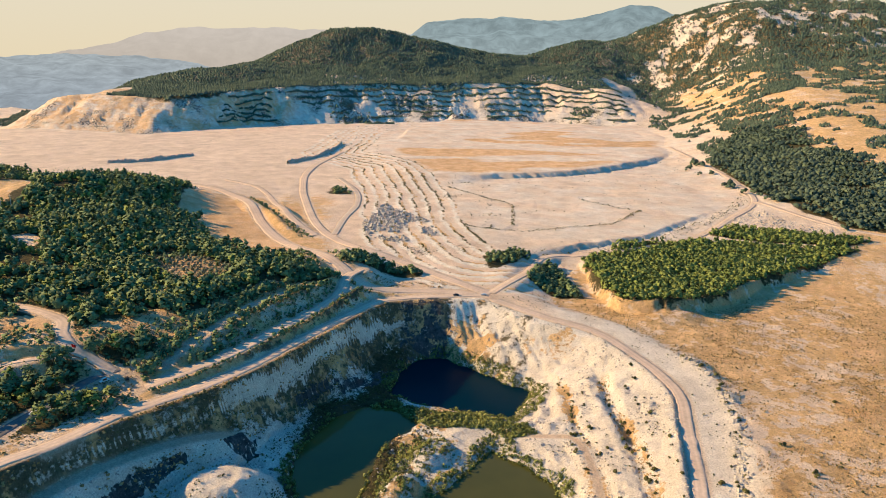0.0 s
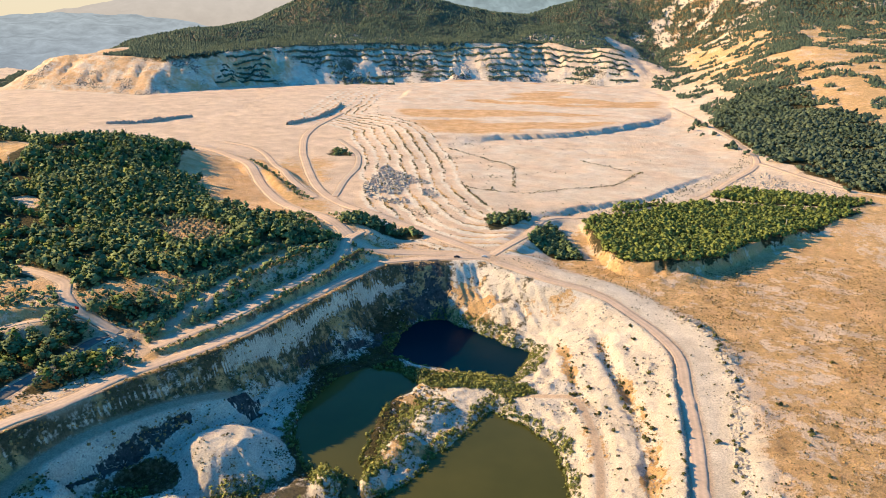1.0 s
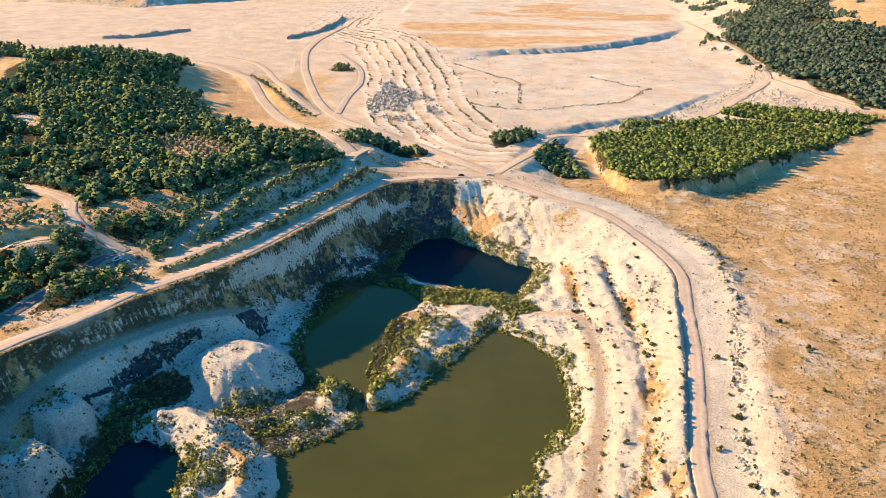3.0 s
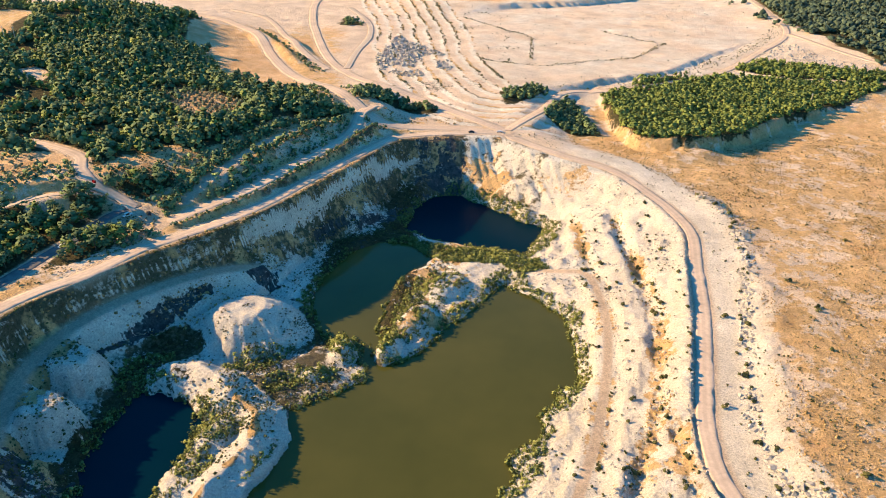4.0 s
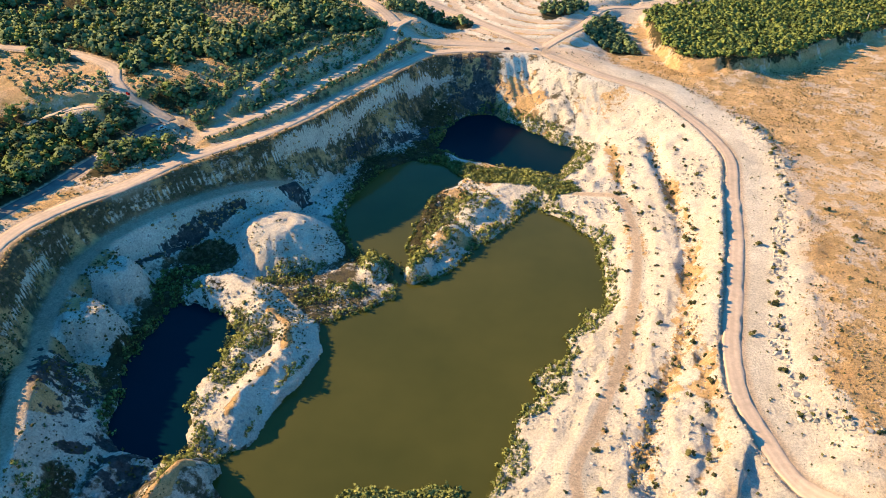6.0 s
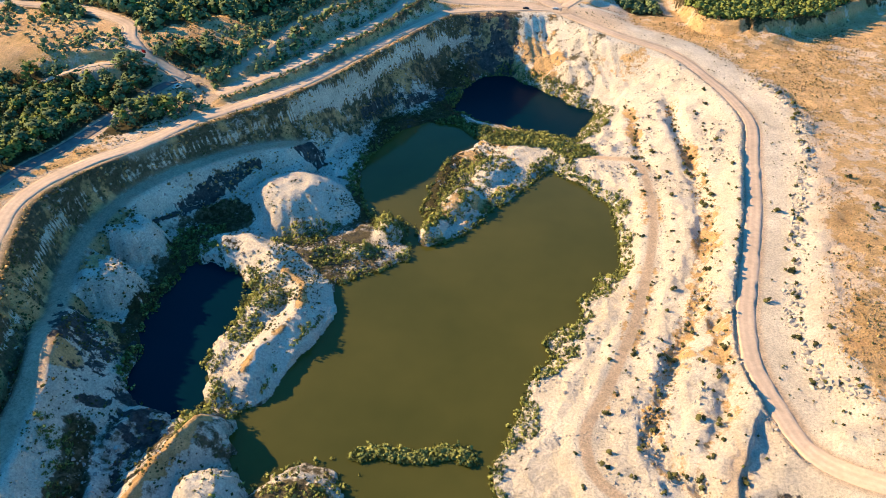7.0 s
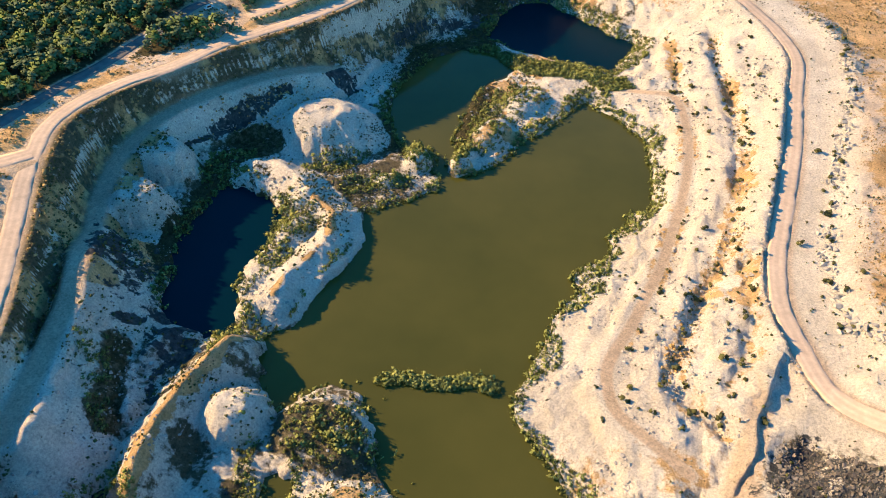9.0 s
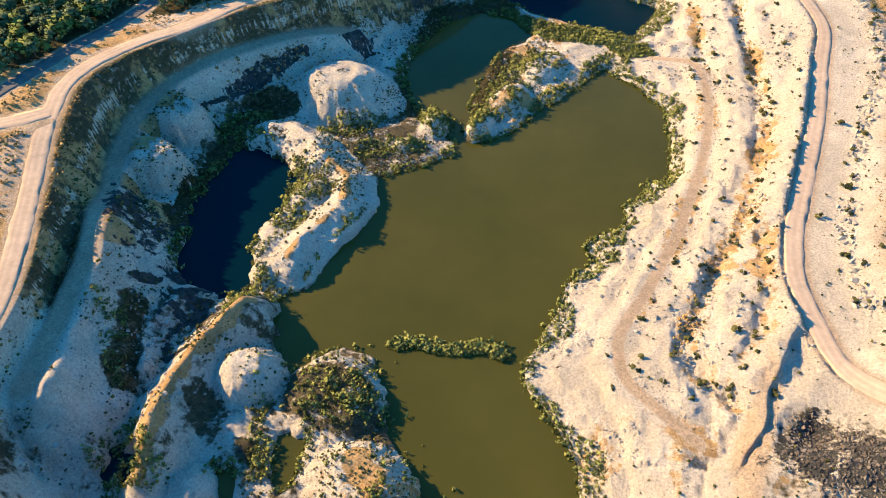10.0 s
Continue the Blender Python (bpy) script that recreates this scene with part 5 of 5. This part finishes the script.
stuff("quarry_scrub", BLOB, q, 2.2 + 3.4 * rng.random(len(q)), M_FAR_PINE, "green scrub along the far quarry benches", "shrubs", 0.4)

# ---- reeds and shore plants ----
def spray(rng, n, lean=0.5):
    """A tuft of blades of height 1."""
    a, r = rng.random(n) * 6.283, rng.random(n) * 0.35
    base = np.column_stack([np.cos(a) * r, np.sin(a) * r, np.zeros(n)])
    tip = base + np.column_stack([np.cos(a) * lean * rng.random(n), np.sin(a) * lean * rng.random(n), 0.6 + 0.5 * rng.random(n)])
    w = rng.normal(size=(n, 3)) * 0.075
    w[:, 2] = 0
    V = np.stack([base - w, base + w, tip], 1).reshape(-1, 3)
    out = V * (0.9, 0.9, 0.0) + (0, 0, 0.55) + np.repeat(rng.normal(size=(n, 3)) * 0.2, 3, 0)
    out /= np.linalg.norm(out, axis=1)[:, None]
    f = np.arange(3 * n).reshape(-1, 3)
    g = np.cross(V[1::3] - V[0::3], V[2::3] - V[0::3])
    wrong = np.einsum("ij,ij->i", g, out[0::3]) < 0
    f[wrong] = f[wrong][:, ::-1]
    return V, f, out


REEDS = [spray(rng, 20, 0.6) for _ in range(6)]
TUFT = [crown(rng, 1, 0.42, 0.4, 0.05, 9) for _ in range(8)]
LUSH = [crown(rng, 5, 0.21, 0.6, 0.05, 26) for _ in range(6)]
p = np.column_stack([rng.uniform(-150, 75, 90000), rng.uniform(68, 462, 90000)])
z, rim_, wet_, worn_, level_ = ground(p[:, 0].copy(), p[:, 1].copy())
patch = fbm(p[:, 0], p[:, 1], 16, 3)
width = np.clip(2.0 + 5.5 * patch + 6.5 * sm(-10, 30, p[:, 0]), -2, 12)
ok = (wet_ > -1.3) & (wet_ < width) & (worn_ < 0.1) & (rng.random(len(p)) < 0.8) & (z < 7)
shore = p[ok]
grn = [scatter(g, 1.05, rng, keep=0.8) for g in GREENS]
grn = [g[fbm(g[:, 0], g[:, 1], 6, 3) > -0.35] for g in grn] + [scatter(GREENS[0], 0.9, rng)]
for hx, hy, ax, ay, turn_, up, pw in HEAPS[10:17]:  # scrub over the islands
    g = np.column_stack([hx + rng.normal(size=340) * ax * 0.5, hy + rng.normal(size=340) * ay * 0.5])
    grn.append(g[fbm(g[:, 0], g[:, 1], 8, 3) > 0.12])
bar = along_line(REED_BAR, 0.035, 2.3, rng)
reeds = np.concatenate([shore, *grn, bar])
pick = rng.random(len(reeds)) < 0.45
zz = np.maximum(place(reeds[:, 0], reeds[:, 1]), -0.1)


def stuff_at(name, parts, p, z, size, mat, label, category):
    v, f, nrm = many(parts, p, z, size, rng)
    return tagged(new(name, mesh_from(name, v, f, [mat], normals=nrm)), label, category, kind="stuff")


stuff_at("shore_reeds", REEDS, reeds[pick], zz[pick] - 0.1, 0.8 + 1.1 * rng.random(pick.sum()) ** 1.5, M_REED, "olive-green reeds along the water's edge", "reeds")
stuff_at("shore_shrubs", LUSH, reeds[~pick], zz[~pick] - 0.2, 0.9 + 1.7 * rng.random((~pick).sum()) ** 1.7, M_REED, "low green shrubs along the water's edge", "shrubs")


# ---- shrubs, stones and berms ----
def hull_stone(rng, n=9):
    """A broken block of stone."""
    bm = bmesh.new()
    for v in rng.normal(size=(n, 3)):
        v = v / np.linalg.norm(v) * (0.75 + 0.3 * rng.random())
        bm.verts.new((v[0], v[1], v[2] * 0.75 + 0.25))
    bmesh.ops.convex_hull(bm, input=bm.verts)
    bmesh.ops.delete(bm, geom=[v for v in bm.verts if not v.link_faces], context="VERTS")
    bmesh.ops.triangulate(bm, faces=bm.faces)
    bm.verts.index_update()
    v, f = np.array([v.co[:] for v in bm.verts]), np.array([[q.index for q in t.verts] for t in bm.faces])
    bm.free()
    return v, f


STONES = [hull_stone(rng) for _ in range(8)]
SHRUBS = [crown(rng, 8, 0.28, 0.6, 0.05, 40) for _ in range(8)]


def on_pit_east(gap_line, offs, gap, spread):
    return along_line([(p[0] + offs, p[1]) for p in gap_line], gap, spread, rng)


# shrubs that can be told apart
spots = np.concatenate([along_line(BENCH_LINE, 3.6, 3.4, rng), along_line(BENCH_TOP, 6, 3, rng), along_line(BENCH_LOW, 5, 3, rng), along_line(ROCK_LINE, 6.5, 3.5, rng), along_line(SHORE_TRACK, 9.0, 5.0, rng),
                        on_pit_east(BENCH_LINE, -13, 14, 5), on_pit_east(BENCH_LINE, 13, 11, 4), scatter(RIM[:13] + [(150, 150), (330, 230), (330, 420), (140, 440)], 23, rng, 1.2, 0.55)])
spots = off_roads(spots, 1.2)
hz, hr, hw, hwo, hl = ground(spots[:, 0].copy(), spots[:, 1].copy())
m = (hw > 2.5)
spots, hz = spots[m][:270], hz[m][:270]
shrub_mesh = [mesh_from("shrub", v, f, [M_BUSH], normals=q) for v, f, q in SHRUBS]
for i, (p, z) in enumerate(zip(spots, hz)):
    ob = new("shrub", shrub_mesh[i % 8])
    s = 1.0 + 1.5 * rng.random() ** 1.6
    ob.matrix_basis = Matrix.LocRotScale((p[0], p[1], z - 0.15), Euler((0, 0, rng.random() * 6.28)), (s * 1.1, s * 1.1, s))
    tagged(ob, "round olive-green shrub on dry pale ground", "shrub", group="shrubs round the pit")

# small dry scrub all over the pit and field
p = np.column_stack([np.concatenate([rng.uniform(-215, 330, 40000), rng.uniform(-200, 0, 50000)]), rng.uniform(75, 520, 90000)])
z, rim_, wet_, worn_, level_ = ground(p[:, 0].copy(), p[:, 1].copy())
n = fbm(p[:, 0], p[:, 1], 22, 4) + 0.4 * fbm(p[:, 0], p[:, 1], 6, 2)
inside = rim_ < -2
west = p[:, 0] < 0
_, scrub_, seam_, basin_, scarp_ = west_wall(p[:, 0], p[:, 1], z, rim_, n, 0.7 * fbm(p[:, 0] + 300, p[:, 1], 7, 4))
dark_shore_ = sm(16, 8, wet_) * sm(-12, -32, p[:, 0]) * sm(-78, -70, p[:, 0]) * sm(262, 285, p[:, 1])
mott_ = sm(3, -3, dist(p[:, 0], p[:, 1], MOTTLED, True)[0])
dens = np.where(inside, np.where(west, 0.45 + 0.6 * mott_ + 0.8 * dark_shore_ + 1.3 * scrub_ + 1.2 * basin_ - 0.7 * seam_ - 0.3 * scarp_, 0.16), np.where(p[:, 0] > 60, 0.30, 0.35))
ok = (wet_ > 2) & (worn_ < 0.05) & (rng.random(len(p)) < dens * np.clip(0.6 + 1.6 * n, 0, 1.6))
stuff_at("dry_scrub", TUFT, p[ok], z[ok] - 0.1, 0.45 + 0.85 * rng.random(ok.sum()) ** 2, M_BUSH, "small dry scrub dotted over bare ground", "scrub")

# sun-bleached grass in clumps along the rim, the banks and the benches
M_STRAW = plain_material("bleached_grass", (0.30, 0.19, 0.07), (0.52, 0.38, 0.18), 0.4, 0.9, vary=0.3)
p = np.column_stack([rng.uniform(-215, 330, 90000), rng.uniform(75, 520, 90000)])
z, rim_, wet_, worn_, level_ = ground(p[:, 0].copy(), p[:, 1].copy())
n = fbm(p[:, 0], p[:, 1], 20, 4) + 0.5 * fbm(p[:, 0], p[:, 1], 5, 2)
west = p[:, 0] < 10
lb, _ = dist(p[:, 0], p[:, 1], BENCH_LINE)
dens = np.where(west & (rim_ < -1), 0.55 * (level_ > 0.64) + 0.25 * ((level_ > 0.53) & (level_ <= 0.64)), np.where(p[:, 0] > 60, 0.4 * (rim_ > 26), 0.0))
dens = np.maximum(dens, 0.8 * (lb < 4.5))
dens = np.maximum(dens, 0.3 * (west & (rim_ > 6) & (rim_ < 40)))
dens = np.maximum(dens, 1.6 * (west & (rim_ < -2.5) & (rim_ > -8) & (p[:, 1] < 430)))
ok = (wet_ > 2) & (worn_ < 0.05) & (rng.random(len(p)) < dens * np.clip(0.5 + 1.3 * n, 0, 1.5))
stuff_at("bleached_grass", TUFT, p[ok], z[ok] - 0.1, (0.7 + 1.2 * rng.random(ok.sum()) ** 2) * np.where(p[ok, 0] > 60, 0.6, 1.0), M_STRAW, "sun-bleached golden grass in clumps", "grass")

# low tufts all over the dry field
p = np.column_stack([rng.uniform(100, 420, 60000), rng.uniform(130, 500, 60000)])
z, rim_, wet_, worn_, level_ = ground(p[:, 0].copy(), p[:, 1].copy())
n = fbm(p[:, 0], p[:, 1], 26, 4) + 0.7 * fbm(p[:, 0], p[:, 1], 4, 2)
ok = (rim_ > 24) & (worn_ < 0.1) & (n > 0.0) & (np.abs(p[:, 0]) < 0.85 * p[:, 1] + 40)
field_p, field_z = p[ok], z[ok]
green = rng.random(len(field_p)) < 0.25
stuff_at("field_grass", BLOB, field_p[~green], field_z[~green] - 0.05, 0.35 + 0.55 * rng.random((~green).sum()) ** 2, M_STRAW, "low dry grass tufts over the stubble field", "grass")
stuff_at("field_weeds", BLOB, field_p[green], field_z[green] - 0.05, 0.3 + 0.7 * rng.random(green.sum()) ** 3, M_BUSH, "small olive weeds dotted over the dry field", "weeds")

# dark tufts and shrubs along the edges of the spoil terraces
p = np.concatenate([np.column_stack([rng.uniform(-190, 430, 70000), rng.uniform(590, 1400, 70000)]), np.column_stack([rng.uniform(-190, 60, 90000), rng.uniform(590, 1300, 90000)])])
low, _ = dist(p[:, 0], p[:, 1], DUMP_LOW, True)
high, _ = dist(p[:, 0], p[:, 1], DUMP_HIGH, True)
west = sm(110, 20, p[:, 0] + (p[:, 1] - 700) * 0.12)
cell = np.mod((110 - low - 3.5 * fbm(p[:, 0], p[:, 1], 50, 3) - 1.3 * fbm(p[:, 0], p[:, 1], 4.5, 2)) / 110 * 8, 1.0)
n = fbm(p[:, 0], p[:, 1], 30, 3)
rows = (west > 0.93) & (low > 2) & (low < 108) & (np.abs(cell - 0.68) < 0.07) & (n + 0.5 * fbm(p[:, 0], p[:, 1], 8, 2) > -0.1)
flats = (low < -8) & (high > 8) & (np.abs(n) < 0.03) & (rng.random(len(p)) < 0.35)
foot = (west < 0.5) & (low > 6) & (low < 22) & (rng.random(len(p)) < 0.5)
for trail in ([(20, 690), (40, 672), (84, 668), (128, 690), (168, 704), (215, 770)], [(5, 900), (50, 830), (75, 790), (68, 690)], [(160, 830), (185, 790), (205, 775)]):
    p = np.concatenate([p, along_line(trail, 0.7, 2.0, rng)])
    rows = np.concatenate([rows, np.ones(len(p) - len(rows), bool)])
flats, foot = (np.concatenate([k, np.zeros(len(p) - len(k), bool)]) for k in (flats, foot))
tufts = off_roads(p[(rows & (rng.random(len(p)) < 0.8)) | flats | foot], 1)
stuff("terrace_scrub", TUFT, tufts, 0.6 + 1.2 * rng.random(len(tufts)) ** 2, M_BUSH, "dry dark scrub lining the spoil terraces", "scrub", 0.2)

# low dark tufts dotted over the spoil heaps and the shaded slope
p = np.column_stack([rng.uniform(-180, -70, 9000), rng.uniform(95, 262, 9000)])
_, rim_t, wet_t, worn_t, _ = ground(p[:, 0].copy(), p[:, 1].copy())
thick = fbm(p[:, 0], p[:, 1], 16, 3)
p = p[(rim_t < -2) & (wet_t > 1.5) & (worn_t < 0.1) & (rng.random(len(p)) < np.clip(0.35 + 0.8 * thick, 0.06, 0.9) * np.where(p[:, 0] > -125, 0.3, 1.0))]
stuff("heap_tufts", TUFT, p, 0.5 + 1.0 * rng.random(len(p)) ** 2, M_BUSH, "dark low tufts dotted over the pale spoil heaps", "scrub", 0.1)

# loose stone
def stones(name, p, a, b, label, mat=None):
    p = off_roads(p, 0.2)
    size = a + (b - a) * rng.random(len(p)) ** 3
    z = place(p[:, 0], p[:, 1])
    v, f, _ = many(STONES, p, z - 0.15 * size, size, rng)
    return tagged(new(name, mesh_from(name, v, f, [mat or M_STONE])), label, "stones", kind="stuff")


p = np.concatenate([along_line(ROCK_LINE, 0.3, 3.0, rng), along_line(ROCK_LINE, 2.0, 6, rng)])
p = p[fbm(p[:, 0], p[:, 1], 13, 2) > -0.5]
stones("rubble_bund", p, 0.35, 1.8, "line of pale grey broken rock along the field")
p = off_roads(np.concatenate([along_line(BENCH_LINE, 0.5, 3.2, rng), along_line([(q[0] + 3, q[1]) for q in SHORE_TRACK], 0.7, 2.6, rng)]), 0.3)
stones("bench_rubble", p, 0.2, 0.9, "small broken stone lying along the benches")
p = off_roads(scatter(STONE_PATCH, 3.0, rng, 1.2), 0.3)
p = p[fbm(p[:, 0], p[:, 1], 30, 3) > -0.5]
stones("dumped_blocks", p, 1.4, 3.6, "grey stone blocks dumped on the spoil slope")
p = scatter(GRAVEL, 3.6, rng, 1.2, 0.8)
stones("gravel_heaps", p, 0.8, 2.4, "low heaps of pale gravel beside a lane")
p = scatter(COAL_HEAP, 0.55, rng, 1.2, ragged=5)
M_COAL = plain_material("dark_shale", (0.06, 0.055, 0.055), (0.26, 0.23, 0.20), 0.12, 0.85, vary=0.35)
stones("shale_rubble", p, 0.12, 1.0, "dark broken shale in a loose heap", M_COAL)
w = np.column_stack([rng.uniform(-170, 125, 40000), rng.uniform(75, 470, 40000)])
z, rim_, wet_, worn_, level_ = ground(w[:, 0].copy(), w[:, 1].copy())
ok = (rim_ < -3) & (wet_ > 1.0) & (worn_ < 0.05) & (fbm(w[:, 0], w[:, 1], 12, 3) > 0.25)
p = w[ok]
stones("pit_rubble", p, 0.2, 1.1, "pale broken stone strewn over the pit slopes")


def berm(name, line, side, half, high, label):
    """A windrow of pushed-up earth along one side of a road."""
    c = spline(line[::2], 0.8)
    d = np.gradient(c[:, :2], axis=0)
    d /= np.maximum(np.hypot(*d.T), 1e-6)[:, None]
    nrm = np.column_stack([-d[:, 1], d[:, 0]]) * side
    k = np.clip(0.85 + 0.25 * fbm(c[:, 0], c[:, 1], 3, 3) + 0.35 * fbm(c[:, 0], c[:, 1], 22, 2), 0.3, 1.4)
    V = []
    for a, u in zip((-1.6, -0.8, -0.2, 0.3, 0.9, 1.7), (-0.4, 0.5, 0.95, 1.0, 0.5, -0.5)):
        q = c[:, :2] + nrm * (half + 1.0 + a * (0.62 + 0.25 * fbm(c[:, 0] + 40 * a, c[:, 1], 2.5, 2)) * max(1.0, high / 1.6))[:, None]
        V.append(np.column_stack([q, c[:, 2] + high * u * k * (1 + 0.3 * fbm(c[:, 0] + 70 * a, c[:, 1], 2, 2))]))
    v = np.stack(V, 1).reshape(-1, 3)
    ob = new(name, mesh_from(name, v, grid_faces(len(c), 6), [M_BERM]))
    return tagged(ob, label, "berm", kind="structure")


M_BERM = plain_material("pushed_earth", (0.28, 0.24, 0.19), (0.56, 0.51, 0.45), 0.8, 0.95, 0.2)
for k, edge in enumerate(([(-236, 1080), (-205, 1144), (-186, 1240), (-186, 1300)], [(-500, 1060), (-440, 1090), (-400, 1150)])):
    g = spline(edge, 6.0)
    berm("scarp_%d" % (k + 1), np.column_stack([g, place(g[:, 0], g[:, 1])]), 1, 0.0, 5.0, "low earth scarp across the spoil plain")
p = np.concatenate([along_line([tuple(q[:2] + (-5.0, 0)) for q in ROADS[1][0][10:-10]], 0.8, 1.2, rng)])
stones("berm_stones", p, 0.25, 0.9, "grey stones lying on the berm")


# ---- cars, house and posts ----
def shaped(name, bm, mat, parent=None, label=""):
    me = bpy.data.meshes.new(name)
    bm.to_mesh(me)
    bm.free()
    me.materials.append(mat)
    ob = new(name, me)
    ob.parent = parent
    return tagged(ob, label) if label else ob


def box_bm(x, y, z, sx, sy, sz, bevel=0.0, taper=1.0):
    bm = bmesh.new()
    bmesh.ops.create_cube(bm, size=1.0)
    for v in bm.verts:
        t = taper if v.co.z > 0 else 1.0
        v.co = Vector((x + v.co.x * sx * t, y + v.co.y * sy * t, z + (v.co.z + 0.5) * sz))
    if bevel:
        bmesh.ops.bevel(bm, geom=list(bm.edges), offset=bevel, segments=2, affect="EDGES")
    return bm


def wheel_bm(x, y, z, r, w):
    bm = bmesh.new()
    bmesh.ops.create_cone(bm, cap_ends=True, segments=14, radius1=r, radius2=r, depth=w, matrix=Matrix.Translation((x, y, z)) @ Euler((math.pi / 2, 0, 0)).to_matrix().to_4x4())
    return bm


M_GLASS = plain_material("dark_car_glass", (0.02, 0.025, 0.03), (0.03, 0.035, 0.04), 1.0, 0.1)
M_TYRE = plain_material("tyre_rubber", (0.02, 0.02, 0.02), (0.035, 0.035, 0.035), 3.0, 0.8)


def car(x, y, turn, paint, label, long=4.4, high=1.45):
    base = new("car")
    shaped("body", box_bm(0, 0, 0.28, long, 1.78, 0.62, 0.12, 0.96), paint, base)
    shaped("cabin", box_bm(-0.15 * long / 4, 0, 0.88, long * 0.56, 1.6, high - 0.9, 0.1, 0.8), paint, base)
    shaped("windscreen", box_bm(long * 0.17, 0, 0.93, 0.5, 1.45, high - 1.05, 0.03, 0.72), M_GLASS, base, "dark glass windscreen")
    shaped("side_windows", box_bm(-0.15 * long / 4, 0, 0.95, long * 0.46, 1.63, high - 1.12, 0.03, 0.83), M_GLASS, base, "dark side windows")
    for sx in (-0.3, 0.3):
        for sy in (-0.82, 0.82):
            shaped("wheel", wheel_bm(sx * long, sy, 0.33, 0.33, 0.2), M_TYRE, base)
    z = place(x, y)[0] + 0.14
    base.matrix_basis = pose(x, y, z, 0, 0, turn)
    return tagged(base, label, "car", group="parked and passing cars")


M_WHITE = plain_material("white_car_paint", (0.72, 0.72, 0.72), (0.8, 0.8, 0.8), 1.0, 0.25)
M_SILVER = plain_material("silver_car_paint", (0.35, 0.36, 0.38), (0.42, 0.43, 0.45), 1.0, 0.3)
M_DARK = plain_material("dark_car_paint", (0.03, 0.035, 0.05), (0.05, 0.055, 0.07), 1.0, 0.25)
car(-191, 305, 70, M_WHITE, "white car driving on the grey asphalt road")
car(-172, 337, 50, M_WHITE, "white van parked at the road junction", 5.2, 2.0)
car(-162, 340, 120, M_DARK, "dark car parked beside the dirt road")
car(30, 493, 175, M_WHITE, "white car waiting at the haul road junction")
car(10, 491, 178, M_DARK, "dark car on the dirt road above the pit")
car(-205, 345, 20, M_SILVER, "silver car parked under roadside trees")

M_ROOF = plain_material("pale_flat_roof", (0.45, 0.43, 0.40), (0.58, 0.56, 0.52), 0.8)
M_PLASTER = plain_material("dark_plaster", (0.10, 0.10, 0.11), (0.16, 0.16, 0.16), 0.8)


def house(x, y, turn):
    base = new("house")
    shaped("wall", box_bm(0, 0, -0.8, 13, 9, 4.6), M_PLASTER, base, "dark shaded plaster walls")
    shaped("roof", box_bm(0, 0, 3.8, 14.2, 10.2, 0.35, 0.05), M_ROOF, base, "pale flat roof slab")
    annex = shaped("annex", box_bm(9.5, 2, -0.8, 7, 6, 3.8), M_PLASTER, base)
    shaped("annex_roof", box_bm(9.5, 2, 3.0, 8, 7, 0.3, 0.05), M_ROOF, base)
    for k in range(3):
        shaped("window", box_bm(-4 + 4 * k, -4.52, 0.9, 1.4, 0.08, 1.3), M_GLASS, base, "dark window pane")
    shaped("door", box_bm(9.5, -1.03, -0.7, 1.0, 0.08, 2.1), M_GLASS, base)
    base.matrix_basis = pose(x, y, place(x, y)[0], 0, 0, turn)
    tagged(base, "low dark house with pale flat roof in the wood", "house")


HOUSE_AT = (-398, 606)
house(*HOUSE_AT, 15)


def mast(x, y, high):
    base = new("mast")
    bm = bmesh.new()
    bmesh.ops.create_cone(bm, cap_ends=True, segments=10, radius1=0.35, radius2=0.2, depth=high, matrix=Matrix.Translation((0, 0, high / 2 - 0.3)))
    shaped("pole", bm, M_ROOF, base)
    shaped("crossarm", box_bm(0, 0, high - 1.6, 2.4, 0.25, 0.25), M_ROOF, base)
    base.matrix_basis = pose(x, y, place(x, y)[0], 0, 0, 30)
    tagged(base, "pale upright mast among the trees", "mast", group="masts")


mast(-392, 622, 15)
mast(-384, 624, 14)
mast(284, 574, 9)


def red_flag(x, y, high):
    """A plain red flag that hangs out from its pole."""
    base = new("flag")
    bm = bmesh.new()
    bmesh.ops.create_cone(bm, cap_ends=True, segments=10, radius1=0.07, radius2=0.04, depth=high, matrix=Matrix.Translation((0, 0, high / 2 - 0.2)))
    shaped("pole", bm, M_ROOF, base, "pale metal flagpole")
    cols, rows = 9, 5
    V = [(0.06 + 0.32 * i, 0.14 * math.sin(i * 0.9 + 0.3 * j), high - 0.35 - 0.42 * j - 0.03 * i) for j in range(rows) for i in range(cols)]
    cloth = new("cloth", mesh_from("cloth", V, grid_faces(rows, cols), [plain_material("red_cloth", (0.50, 0.012, 0.012), (0.58, 0.02, 0.018), 1.5, 0.8)], True))
    cloth.modifiers.new("thickness", "SOLIDIFY").thickness = 0.02
    cloth.parent = base
    tagged(cloth, "plain red cloth")
    base.matrix_basis = pose(x, y, place(x, y)[0], 0, 0, -15)
    tagged(base, "red flag on a pale pole beside the farm road", "flag")


red_flag(-195.5, 352.5, 7.0)
